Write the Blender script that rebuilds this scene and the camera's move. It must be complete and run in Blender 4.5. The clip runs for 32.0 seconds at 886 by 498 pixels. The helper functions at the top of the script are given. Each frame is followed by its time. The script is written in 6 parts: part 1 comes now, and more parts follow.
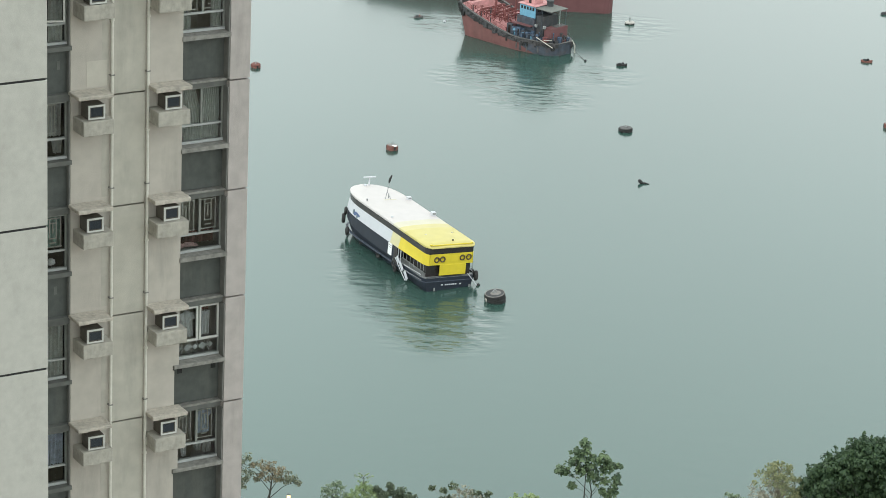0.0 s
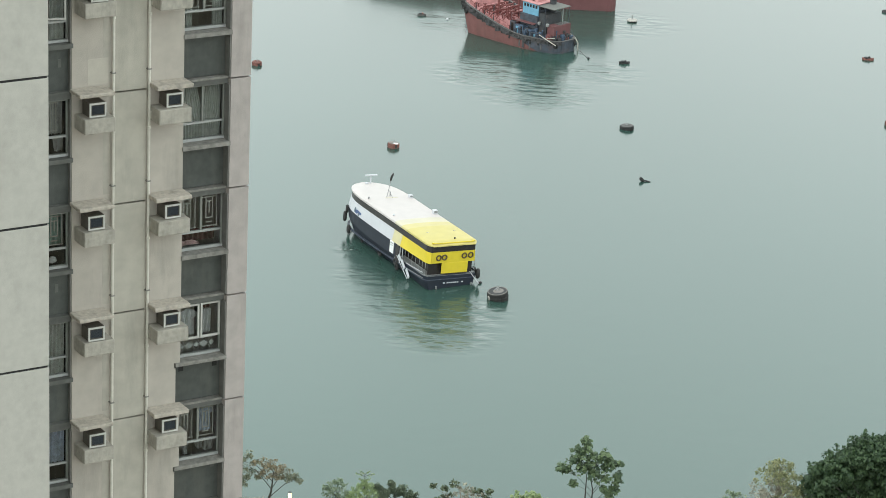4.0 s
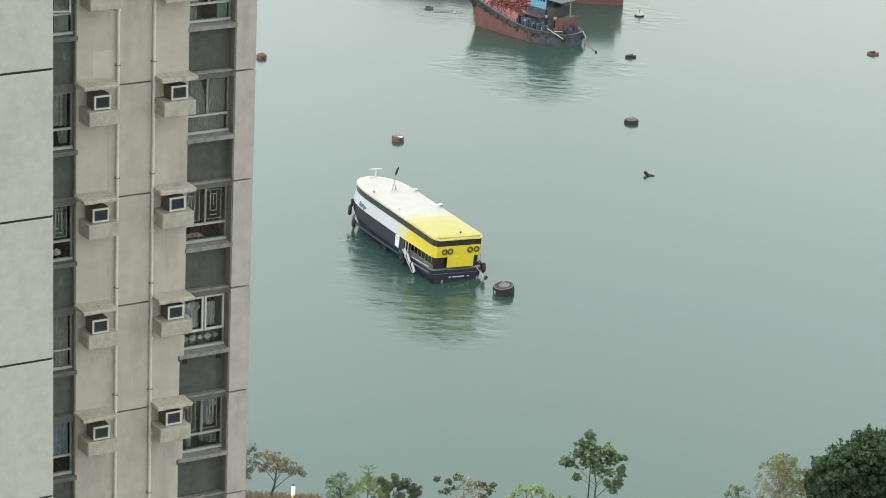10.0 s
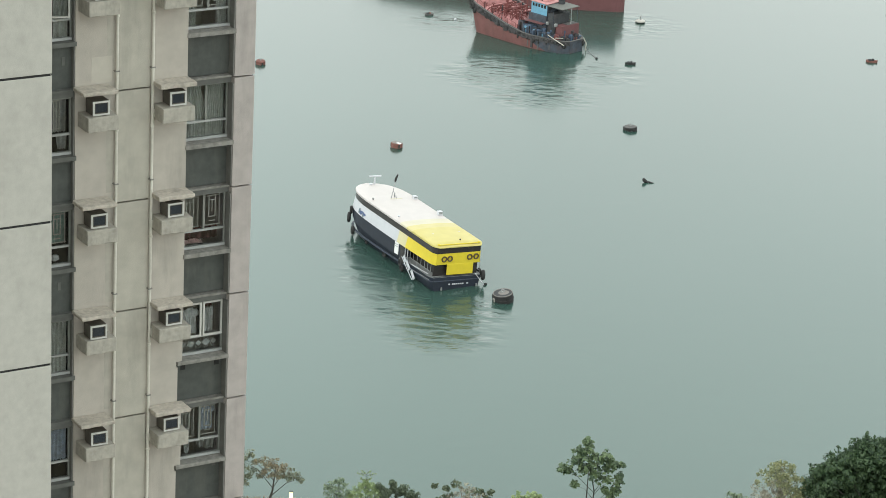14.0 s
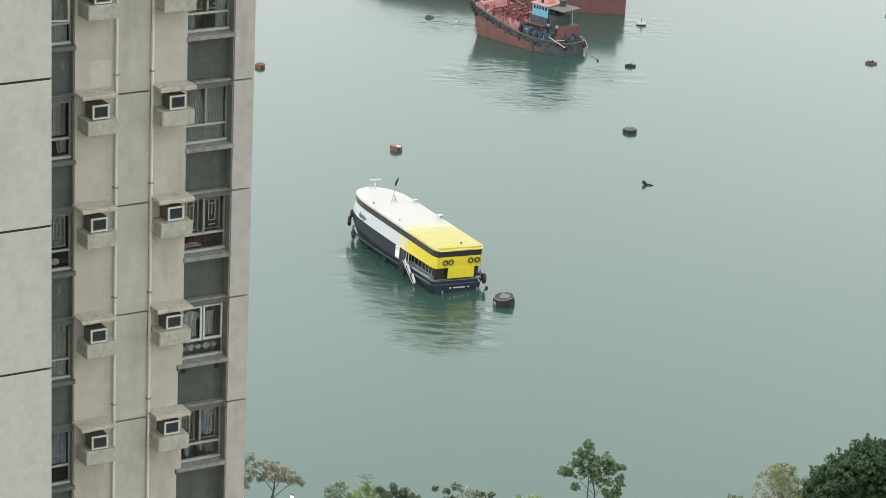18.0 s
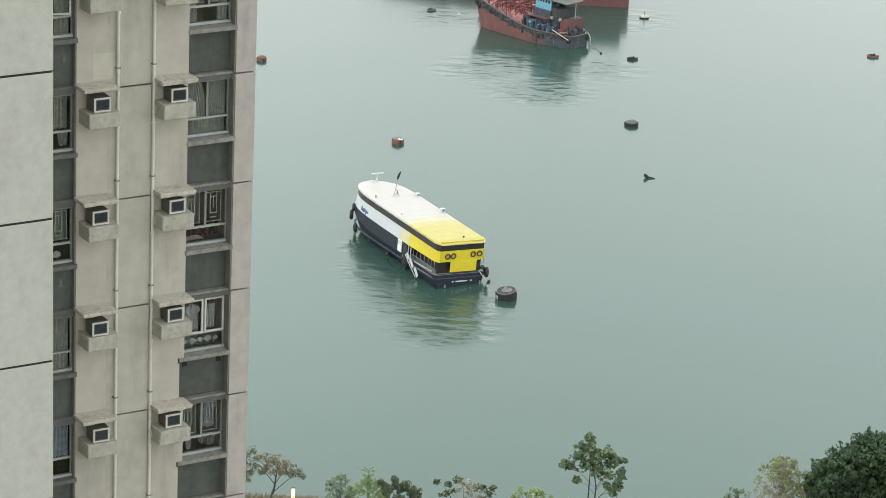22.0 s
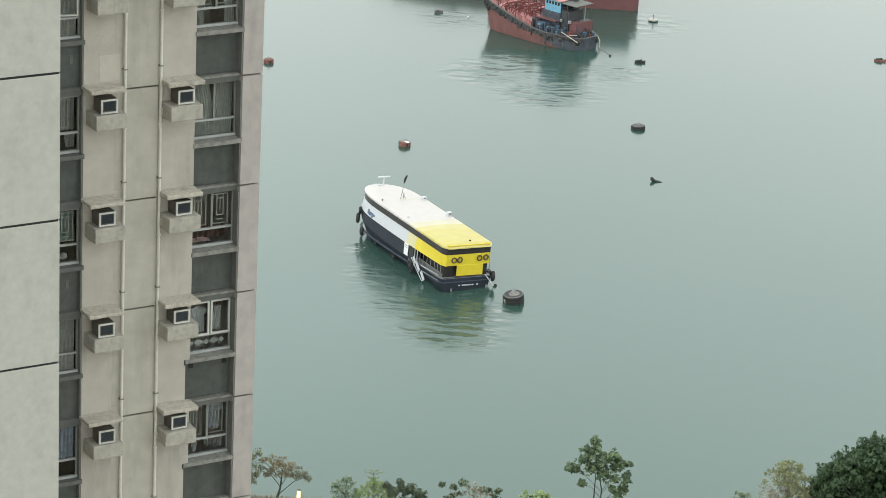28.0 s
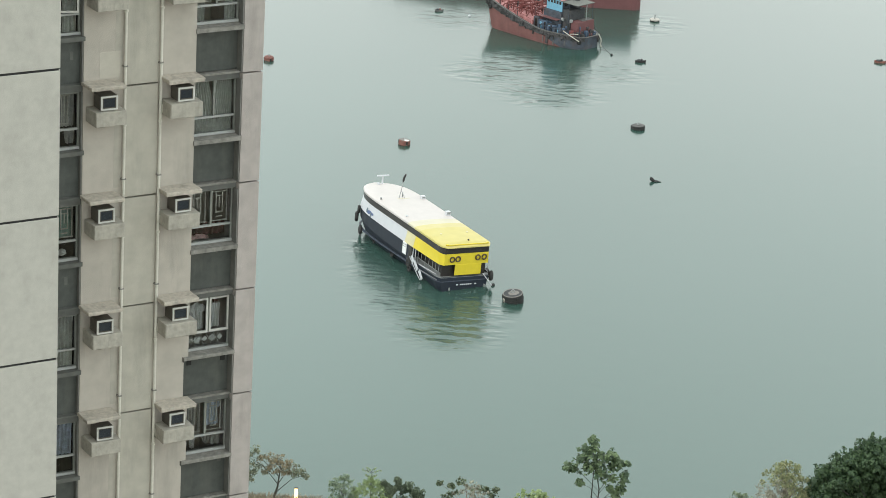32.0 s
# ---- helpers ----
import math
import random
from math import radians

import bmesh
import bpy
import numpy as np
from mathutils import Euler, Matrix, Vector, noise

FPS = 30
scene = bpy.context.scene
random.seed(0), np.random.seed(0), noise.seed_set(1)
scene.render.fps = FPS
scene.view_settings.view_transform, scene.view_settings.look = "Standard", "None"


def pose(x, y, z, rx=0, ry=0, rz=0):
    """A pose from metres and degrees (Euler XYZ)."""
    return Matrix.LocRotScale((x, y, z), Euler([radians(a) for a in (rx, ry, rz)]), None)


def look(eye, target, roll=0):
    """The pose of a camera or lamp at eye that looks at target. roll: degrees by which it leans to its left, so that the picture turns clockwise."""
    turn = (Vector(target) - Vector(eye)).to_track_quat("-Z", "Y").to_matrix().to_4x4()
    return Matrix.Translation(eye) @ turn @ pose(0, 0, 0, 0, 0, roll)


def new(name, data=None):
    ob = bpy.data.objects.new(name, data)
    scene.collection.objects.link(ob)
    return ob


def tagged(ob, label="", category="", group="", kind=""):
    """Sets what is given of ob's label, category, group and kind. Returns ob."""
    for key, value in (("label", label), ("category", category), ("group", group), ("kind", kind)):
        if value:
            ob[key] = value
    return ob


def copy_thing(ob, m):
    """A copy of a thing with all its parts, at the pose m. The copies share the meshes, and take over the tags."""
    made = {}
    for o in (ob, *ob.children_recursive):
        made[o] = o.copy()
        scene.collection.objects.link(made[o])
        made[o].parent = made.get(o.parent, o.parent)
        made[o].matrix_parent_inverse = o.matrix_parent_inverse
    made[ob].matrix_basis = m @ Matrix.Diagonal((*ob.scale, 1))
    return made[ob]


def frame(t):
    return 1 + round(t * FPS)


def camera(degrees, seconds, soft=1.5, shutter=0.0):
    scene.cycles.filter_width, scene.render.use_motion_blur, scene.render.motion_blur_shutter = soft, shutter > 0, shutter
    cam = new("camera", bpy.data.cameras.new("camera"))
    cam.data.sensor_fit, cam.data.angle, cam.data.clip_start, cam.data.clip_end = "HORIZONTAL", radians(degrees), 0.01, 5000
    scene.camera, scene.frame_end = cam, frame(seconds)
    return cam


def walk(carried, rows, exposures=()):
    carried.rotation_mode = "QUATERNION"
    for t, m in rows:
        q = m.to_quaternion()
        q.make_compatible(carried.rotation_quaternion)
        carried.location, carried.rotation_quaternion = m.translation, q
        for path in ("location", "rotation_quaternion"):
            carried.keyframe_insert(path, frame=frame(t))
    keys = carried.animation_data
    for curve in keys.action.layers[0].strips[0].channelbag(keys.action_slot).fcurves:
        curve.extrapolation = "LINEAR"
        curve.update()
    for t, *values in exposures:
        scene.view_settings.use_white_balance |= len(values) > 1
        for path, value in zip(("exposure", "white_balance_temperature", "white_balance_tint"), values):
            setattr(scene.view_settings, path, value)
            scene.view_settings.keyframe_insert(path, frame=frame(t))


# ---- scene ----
cam = camera(17.22, 32.0, soft=0.8)

EYE = Vector((0.0, 0.0, 116.0))
# seconds, pan to the right, tilt down, roll: a hand-held camera at a window high over the harbour
TURNS = [
    (0, 0.003, 19.581, 2.606),
    (0.5, 0.021, 19.564, 2.643),
    (1, 0.027, 19.587, 2.617),
    (1.5, 0.007, 19.606, 2.651),
    (2, -0.031, 19.622, 2.708),
    (2.5, -0.042, 19.627, 2.674),
    (3, -0.026, 19.622, 2.638),
    (3.5, -0.031, 19.637, 2.610),
    (5.5, 0.015, 19.562, 2.579),
    (6, -0.014, 19.568, 2.696),
    (6.5, -0.016, 19.566, 2.713),
    (7, 0.017, 19.550, 2.663),
    (7.5, 0.013, 19.567, 2.778),
    (8, -0.001, 19.625, 2.840),
    (8.5, -0.019, 19.662, 2.829),
    (9, -0.014, 19.688, 2.751),
    (9.5, -0.050, 19.739, 2.757),
    (10, -0.102, 19.758, 2.738),
    (10.5, -0.108, 19.742, 2.728),
    (11, -0.140, 19.720, 2.775),
    (11.5, -0.107, 19.657, 2.734),
    (12, -0.093, 19.603, 2.765),
    (12.5, -0.074, 19.588, 2.746),
    (13, -0.060, 19.594, 2.821),
    (13.5, -0.071, 19.614, 2.892),
    (14, -0.075, 19.627, 2.887),
    (14.5, -0.108, 19.662, 2.979),
    (16.5, -0.171, 19.697, 2.863),
    (17, -0.158, 19.681, 2.836),
    (17.5, -0.128, 19.633, 2.792),
    (18, -0.078, 19.571, 2.734),
    (18.5, -0.057, 19.564, 2.692),
    (19, -0.057, 19.587, 2.751),
    (19.5, -0.064, 19.589, 2.742),
    (20, -0.057, 19.604, 2.750),
    (20.5, -0.038, 19.602, 2.749),
    (21, -0.041, 19.635, 2.779),
    (21.5, -0.082, 19.678, 2.835),
    (22, -0.103, 19.708, 2.754),
    (22.5, -0.116, 19.721, 2.629),
    (23, -0.156, 19.723, 2.522),
    (23.5, -0.158, 19.686, 2.496),
    (24, -0.147, 19.650, 2.509),
    (24.5, -0.160, 19.649, 2.495),
    (25, -0.221, 19.692, 2.628),
    (25.5, -0.271, 19.725, 2.743),
    (27.5, -0.243, 19.659, 2.819),
    (28, -0.237, 19.660, 2.920),
    (28.5, -0.227, 19.654, 3.034),
    (29, -0.216, 19.652, 3.131),
    (29.5, -0.183, 19.642, 3.220),
    (30, -0.163, 19.642, 3.293),
    (30.5, -0.183, 19.653, 3.346),
    (31, -0.213, 19.671, 3.323),
    (31.5, -0.217, 19.681, 3.304),
    (32, -0.215, 19.685, 3.273),
]


def facing(pan, tilt, roll):
    a, b = radians(pan), radians(tilt)
    way = Vector((math.sin(a) * math.cos(b), math.cos(a) * math.cos(b), -math.sin(b)))
    return look(EYE, EYE + way * 100, roll)


walk(cam, [(t, facing(a, b, c)) for t, a, b, c in TURNS], exposures=((0.0, 0.0, 6330.0, 9.3), (3.0, 0.0, 6330.0, 9.3), (5.8, 0.0, 6500.0, 10.0), (32.0, 0.0, 6500.0, 10.0)))

# ---------------------------------------------------------------- light
world = bpy.data.worlds.new("overcast_sky")
scene.world = world
world.use_nodes = True
wn, wl = world.node_tree.nodes, world.node_tree.links
sky = wn.new("ShaderNodeTexSky")
sky.sky_type, sky.sun_disc = "NISHITA", False
sky.sun_elevation, sky.sun_rotation = radians(52), radians(200)
sky.air_density, sky.dust_density, sky.ozone_density = 1.0, 4.0, 1.0
# cloud deck: an even grey-white veil, lighter towards the horizon
coord = wn.new("ShaderNodeTexCoord")
split = wn.new("ShaderNodeSeparateXYZ")
ramp = wn.new("ShaderNodeValToRGB")
ramp.color_ramp.elements[0].position, ramp.color_ramp.elements[0].color = 0.2, (1.27, 1.31, 1.26, 1)
ramp.color_ramp.elements[1].position, ramp.color_ramp.elements[1].color = 1.0, (0.675, 0.7, 0.69, 1)
for height, tone in ((0.27, (1.25, 1.3, 1.255, 1)), (0.305, (1.14, 1.25, 1.225, 1)), (0.42, (1.035, 1.2, 1.14, 1))):
    ramp.color_ramp.elements.new(height).color = tone
veil = wn.new("ShaderNodeMixRGB")
veil.blend_type, veil.inputs[0].default_value = "MULTIPLY", 1.0
veil.inputs[2].default_value = (19.0, 19.0, 19.0, 1)
blend = wn.new("ShaderNodeMixRGB")
blend.inputs[0].default_value = 0.9
wl.new(coord.outputs["Generated"], split.inputs[0])
wl.new(split.outputs["Z"], ramp.inputs[0])
# the cloud is thinner, and so brighter, to either side of the bay
half = wn.new("ShaderNodeMapRange")
half.inputs["From Min"].default_value, half.inputs["From Max"].default_value = -0.6, 0.6
side = wn.new("ShaderNodeValToRGB")
side.color_ramp.elements[0].position, side.color_ramp.elements[0].color = 0.0, (1.16, 1.16, 1.15, 1)
side.color_ramp.elements[1].position, side.color_ramp.elements[1].color = 1.0, (0.95, 0.95, 0.95, 1)
for across, glow in ((0.36, 1.13), (0.45, 1.045), (0.5, 0.985), (0.54, 0.97), (0.63, 1.05)):
    side.color_ramp.elements.new(across).color = (glow, glow, glow, 1)
lean = wn.new("ShaderNodeMixRGB")
lean.blend_type, lean.inputs[0].default_value = "MULTIPLY", 1.0
wl.new(split.outputs["X"], half.inputs["Value"])
wl.new(half.outputs[0], side.inputs[0])
wl.new(ramp.outputs[0], lean.inputs[1])
wl.new(side.outputs[0], lean.inputs[2])
wl.new(lean.outputs[0], veil.inputs[1])
wl.new(sky.outputs[0], blend.inputs[1])
wl.new(veil.outputs[0], blend.inputs[2])
wl.new(blend.outputs[0], wn["Background"].inputs[0])
wn["Background"].inputs[1].default_value = 0.09

sun = new("sun", bpy.data.lights.new("sun", "SUN"))
sun.data.energy, sun.data.angle, sun.data.color = 0.9, radians(25), (1.0, 0.97, 0.92)
sun.matrix_world = look((0, 0, 300), (0 + 60, 0 + 150, 300 - 210))

# ---------------------------------------------------------------- materials
def mat(name, color, rough=0.7, metal=0.0, vary=0.12, scale=6.0, stains=0.12, stain_scale=0.8, bump=0.15, bump_scale=40.0,
        streak=1.0, dirt=(0.16, 0.15, 0.13), emit=0.0, coat=0.0):
    """Painted or raw surface: a fine grain, a broad stain layer (drawn out downwards by streak) and a fine relief."""
    m = bpy.data.materials.new(name)
    m.use_nodes = True
    n, l = m.node_tree.nodes, m.node_tree.links
    p = n["Principled BSDF"]
    p.inputs["Roughness"].default_value, p.inputs["Metallic"].default_value = rough, metal
    p.inputs["Coat Weight"].default_value = coat
    tc, info, add = n.new("ShaderNodeTexCoord"), n.new("ShaderNodeObjectInfo"), n.new("ShaderNodeVectorMath")
    grow = n.new("ShaderNodeMath")
    grow.operation, grow.inputs[1].default_value = "MULTIPLY", 37.0
    l.new(info.outputs["Random"], grow.inputs[0])
    l.new(tc.outputs["Object"], add.inputs[0])
    l.new(grow.outputs[0], add.inputs[1])
    fine, broad, tiny = (n.new("ShaderNodeTexNoise") for _ in range(3))
    fine.inputs["Scale"].default_value, fine.inputs["Detail"].default_value = scale, 5
    l.new(add.outputs[0], fine.inputs["Vector"])
    stretch = n.new("ShaderNodeMapping")
    stretch.inputs["Scale"].default_value = (1, 1, 1 / streak)
    l.new(add.outputs[0], stretch.inputs[0])
    broad.inputs["Scale"].default_value, broad.inputs["Detail"].default_value = stain_scale, 6
    broad.inputs["Roughness"].default_value = 0.62
    l.new(stretch.outputs[0], broad.inputs["Vector"])
    lo, hi = [c * (1 - vary) for c in color], [min(1, c * (1 + vary)) for c in color]
    r1 = n.new("ShaderNodeValToRGB")
    r1.color_ramp.elements[0].position, r1.color_ramp.elements[1].position = 0.3, 0.7
    r1.color_ramp.elements[0].color, r1.color_ramp.elements[1].color = (*lo, 1), (*hi, 1)
    l.new(fine.outputs["Fac"], r1.inputs[0])
    r2 = n.new("ShaderNodeValToRGB")
    r2.color_ramp.elements[0].position, r2.color_ramp.elements[1].position = 0.5, 0.78
    r2.color_ramp.elements[0].color, r2.color_ramp.elements[1].color = (0, 0, 0, 1), (stains,) * 3 + (1,)
    l.new(broad.outputs["Fac"], r2.inputs[0])
    mix = n.new("ShaderNodeMixRGB")
    mix.inputs[2].default_value = (*dirt, 1)
    l.new(r2.outputs[0], mix.inputs[0])
    l.new(r1.outputs[0], mix.inputs[1])
    l.new(mix.outputs[0], p.inputs["Base Color"])
    if bump:
        tiny.inputs["Scale"].default_value, tiny.inputs["Detail"].default_value = bump_scale, 4
        l.new(add.outputs[0], tiny.inputs["Vector"])
        b = n.new("ShaderNodeBump")
        b.inputs["Strength"].default_value, b.inputs["Distance"].default_value = bump, 0.02
        l.new(tiny.outputs["Fac"], b.inputs["Height"])
        l.new(b.outputs[0], p.inputs["Normal"])
    if emit:
        p.inputs["Emission Color"].default_value, p.inputs["Emission Strength"].default_value = (*color, 1), emit
    return m


def leaf_mat(name, dark, light):
    m = bpy.data.materials.new(name)
    m.use_nodes = True
    n, l = m.node_tree.nodes, m.node_tree.links
    p = n["Principled BSDF"]
    p.inputs["Roughness"].default_value = 0.6
    geo, r = n.new("ShaderNodeNewGeometry"), n.new("ShaderNodeValToRGB")
    r.color_ramp.elements[0].color, r.color_ramp.elements[1].color = (*dark, 1), (*light, 1)
    l.new(geo.outputs["Random Per Island"], r.inputs[0])
    l.new(r.outputs[0], p.inputs["Base Color"])
    tr = n.new("ShaderNodeBsdfTranslucent")
    l.new(r.outputs[0], tr.inputs["Color"])
    ms = n.new("ShaderNodeMixShader")
    ms.inputs[0].default_value = 0.25
    l.new(p.outputs[0], ms.inputs[1])
    l.new(tr.outputs[0], ms.inputs[2])
    l.new(ms.outputs[0], n["Material Output"].inputs[0])
    return m


def glass_mat():
    m = bpy.data.materials.new("window_glass")
    m.use_nodes = True
    p = m.node_tree.nodes["Principled BSDF"]
    p.inputs["Base Color"].default_value = (0.94, 0.96, 0.96, 1)
    p.inputs["Transmission Weight"].default_value, p.inputs["Roughness"].default_value, p.inputs["IOR"].default_value = 1.0, 0.03, 1.45
    return m


def water_mat():
    """Turbid harbour water: milky green body under a clear skin, with long low ripples and finer wavelets."""
    m = bpy.data.materials.new("harbour_water")
    m.use_nodes = True
    n, l = m.node_tree.nodes, m.node_tree.links
    p = n["Principled BSDF"]
    p.inputs["IOR"].default_value, p.inputs["Roughness"].default_value = 1.6, 0.16
    tc = n.new("ShaderNodeTexCoord")
    body = n.new("ShaderNodeTexNoise")
    body.inputs["Scale"].default_value, body.inputs["Detail"].default_value = 0.012, 4
    l.new(tc.outputs["Object"], body.inputs["Vector"])
    r = n.new("ShaderNodeValToRGB")
    r.color_ramp.elements[0].position, r.color_ramp.elements[1].position = 0.35, 0.68
    r.color_ramp.elements[0].color, r.color_ramp.elements[1].color = (0.027, 0.062, 0.051, 1), (0.033, 0.07, 0.058, 1)
    l.new(body.outputs["Fac"], r.inputs[0])
    l.new(r.outputs[0], p.inputs["Base Color"])
    # more chop close round the moored hulls, where the swell slaps back
    near, place = None, n.new("ShaderNodeNewGeometry")
    for spot, reach, chop in (((-9.8, 323.5, 0.0), 4.0, 1.5), ((-8.0, 315.0, 0.0), 6.0, 1.5), ((-4.5, 305.5, 0.0), 7.0, 1.8), ((0.0, 298.0, 0.0), 8.0, 2.5), ((2.5, 304.5, 0.0), 6.5, 2.0), ((-3.0, 310.0, 0.0), 11.0, 0.75),
                              ((4.0, 400.0, 0.0), 9.0, 1.6), ((11.5, 391.0, 0.0), 10.0, 1.8), ((10.0, 404.0, 0.0), 13.0, 0.8), ((21.0, 403.0, 0.0), 8.0, 1.0), ((25.0, 431.0, 0.0), 11.0, 0.8), ((-2.0, 427.0, 0.0), 8.0, 0.8)):
        far, fade = n.new("ShaderNodeVectorMath"), n.new("ShaderNodeMapRange")
        far.operation = "DISTANCE"
        far.inputs[1].default_value = spot
        fade.interpolation_type = "SMOOTHSTEP"
        fade.inputs["From Min"].default_value, fade.inputs["From Max"].default_value = reach * 0.3, reach
        fade.inputs["To Min"].default_value, fade.inputs["To Max"].default_value = chop, 0.035
        l.new(place.outputs["Position"], far.inputs[0])
        l.new(far.outputs["Value"], fade.inputs["Value"])
        if near:
            top = n.new("ShaderNodeMath")
            top.operation = "MAXIMUM"
            l.new(near.outputs[0], top.inputs[0])
            l.new(fade.outputs[0], top.inputs[1])
            near = top
        else:
            near = fade
    # the slapped water is also rougher at the finest scale
    fuzz = n.new("ShaderNodeMapRange")
    fuzz.inputs["From Min"].default_value, fuzz.inputs["From Max"].default_value = 0.1, 2.5
    fuzz.inputs["To Min"].default_value, fuzz.inputs["To Max"].default_value = 0.16, 0.25
    l.new(near.outputs[0], fuzz.inputs["Value"])
    l.new(fuzz.outputs[0], p.inputs["Roughness"])
    last = None
    for scale, sx, strength, dist in ((0.14, 0.6, 0.35, 0.1), (0.5, 0.6, 1.0, 0.15), (1.5, 0.7, 0.7, 0.035)):
        mp, t, b = n.new("ShaderNodeMapping"), n.new("ShaderNodeTexNoise"), n.new("ShaderNodeBump")
        mp.inputs["Scale"].default_value = (sx, 1.0, 1.0)
        mp.inputs["Rotation"].default_value = (0, 0, radians(8))
        l.new(tc.outputs["Object"], mp.inputs[0])
        t.inputs["Scale"].default_value, t.inputs["Detail"].default_value = scale, 1.6
        l.new(mp.outputs[0], t.inputs["Vector"])
        b.inputs["Distance"].default_value = dist
        amount = n.new("ShaderNodeMath")
        amount.operation, amount.inputs[1].default_value = "MULTIPLY", strength
        l.new(near.outputs[0], amount.inputs[0])
        l.new(amount.outputs[0], b.inputs["Strength"])
        l.new(t.outputs["Fac"], b.inputs["Height"])
        if last:
            l.new(last.outputs[0], b.inputs["Normal"])
        last = b
    l.new(last.outputs[0], p.inputs["Normal"])
    return m


CONCRETE = mat("painted_concrete", (0.468, 0.439, 0.38), 0.85, vary=0.08, scale=3.0, stains=0.42, stain_scale=1.6, streak=5, bump=0.3, bump_scale=60)
WARM_WALL = mat("warm_render", (0.474, 0.432, 0.382), 0.85, vary=0.08, scale=2.5, stains=0.5, stain_scale=1.4, streak=6, bump=0.3, bump_scale=60)
WING_WALL = mat("pale_render", (0.395, 0.384, 0.348), 0.85, vary=0.06, scale=6.0, stains=0.24, stain_scale=2.2, streak=1.6, bump=0.2, bump_scale=60)
PIER_WALL = mat("mauve_render", (0.44, 0.395, 0.375), 0.85, vary=0.09, scale=3.0, stains=0.45, stain_scale=2.0, streak=5, bump=0.3, bump_scale=60)
SLAB = mat("weathered_slab", (0.5, 0.449, 0.389), 0.9, vary=0.16, scale=11.0, stains=0.6, stain_scale=3.4, streak=1.5, bump=0.4, bump_scale=50)
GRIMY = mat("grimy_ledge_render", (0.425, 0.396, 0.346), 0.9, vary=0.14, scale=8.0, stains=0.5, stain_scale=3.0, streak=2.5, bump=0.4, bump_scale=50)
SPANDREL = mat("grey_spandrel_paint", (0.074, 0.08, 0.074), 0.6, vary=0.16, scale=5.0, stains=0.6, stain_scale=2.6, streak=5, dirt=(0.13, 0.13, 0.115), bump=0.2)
LEDGE = mat("grey_ledge", (0.245, 0.235, 0.215), 0.8, vary=0.3, scale=8.0, stains=0.4, stain_scale=4.0, bump=0.3)
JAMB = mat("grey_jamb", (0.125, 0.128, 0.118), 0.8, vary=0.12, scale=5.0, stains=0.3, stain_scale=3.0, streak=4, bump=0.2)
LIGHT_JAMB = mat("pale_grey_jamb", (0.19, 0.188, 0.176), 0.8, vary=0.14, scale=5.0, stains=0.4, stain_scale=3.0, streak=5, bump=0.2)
FRAME = mat("grey_window_frame", (0.25, 0.26, 0.235), 0.5, 0.1, vary=0.1, scale=6.0, stains=0.3, bump=0.0)
PALE_FRAME = mat("aluminium_frame", (0.43, 0.44, 0.43), 0.45, 0.2, vary=0.06, scale=10.0, stains=0.15, bump=0.0)
PIPE = mat("cream_pipe", (0.66, 0.63, 0.56), 0.5, vary=0.06, scale=8.0, stains=0.25, stain_scale=3.0, streak=5, bump=0.05)
FRESH = mat("fresh_pale_render", (0.525, 0.487, 0.425), 0.85, vary=0.06, scale=4.0, stains=0.2, stain_scale=2.0, streak=3, bump=0.2, bump_scale=60)
GREYER_WALL = mat("greyer_render", (0.455, 0.424, 0.37), 0.85, vary=0.08, scale=4.0, stains=0.4, stain_scale=2.0, streak=6, bump=0.2, bump_scale=60)
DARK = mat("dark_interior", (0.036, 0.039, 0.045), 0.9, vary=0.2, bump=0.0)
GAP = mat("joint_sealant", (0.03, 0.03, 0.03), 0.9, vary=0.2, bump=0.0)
AC_WHITE = mat("appliance_white", (0.58, 0.575, 0.54), 0.45, vary=0.05, stains=0.2, stain_scale=5, bump=0.0)
AC_BODY = mat("appliance_casing", (0.12, 0.108, 0.092), 0.5, 0.2, vary=0.12, stains=0.4, stain_scale=6, bump=0.0)
AC_GRILLE = mat("condenser_fins", (0.05, 0.058, 0.068), 0.5, 0.4, vary=0.2, scale=30, bump=0.2, bump_scale=120)
GRILLE = mat("grille_bar", (0.5, 0.49, 0.45), 0.5, 0.2, vary=0.1, bump=0.0)
GLASS = glass_mat()
CURTAIN = mat("pale_curtain", (0.6, 0.625, 0.59), 0.9, vary=0.15, scale=9, stains=0.1, bump=0.1)
CURTAIN_BLUE = mat("blue_curtain", (0.5, 0.57, 0.68), 0.9, vary=0.2, scale=9, stains=0.1, bump=0.1)
CURTAIN_WHITE = mat("white_net", (0.74, 0.75, 0.75), 0.9, vary=0.1, scale=12, bump=0.1)
CURTAIN_GREEN = mat("green_curtain", (0.3, 0.45, 0.39), 0.9, vary=0.2, scale=9, stains=0.1, bump=0.1)
CURTAIN_GREY = mat("grey_curtain", (0.42, 0.43, 0.42), 0.9, vary=0.2, scale=9, stains=0.1, bump=0.1)
MAROON = mat("maroon_cloth", (0.13, 0.05, 0.05), 0.9, vary=0.25, scale=7, bump=0.2)
PINK = mat("pink_bedding", (0.62, 0.42, 0.41), 0.9, vary=0.25, scale=7, bump=0.2)

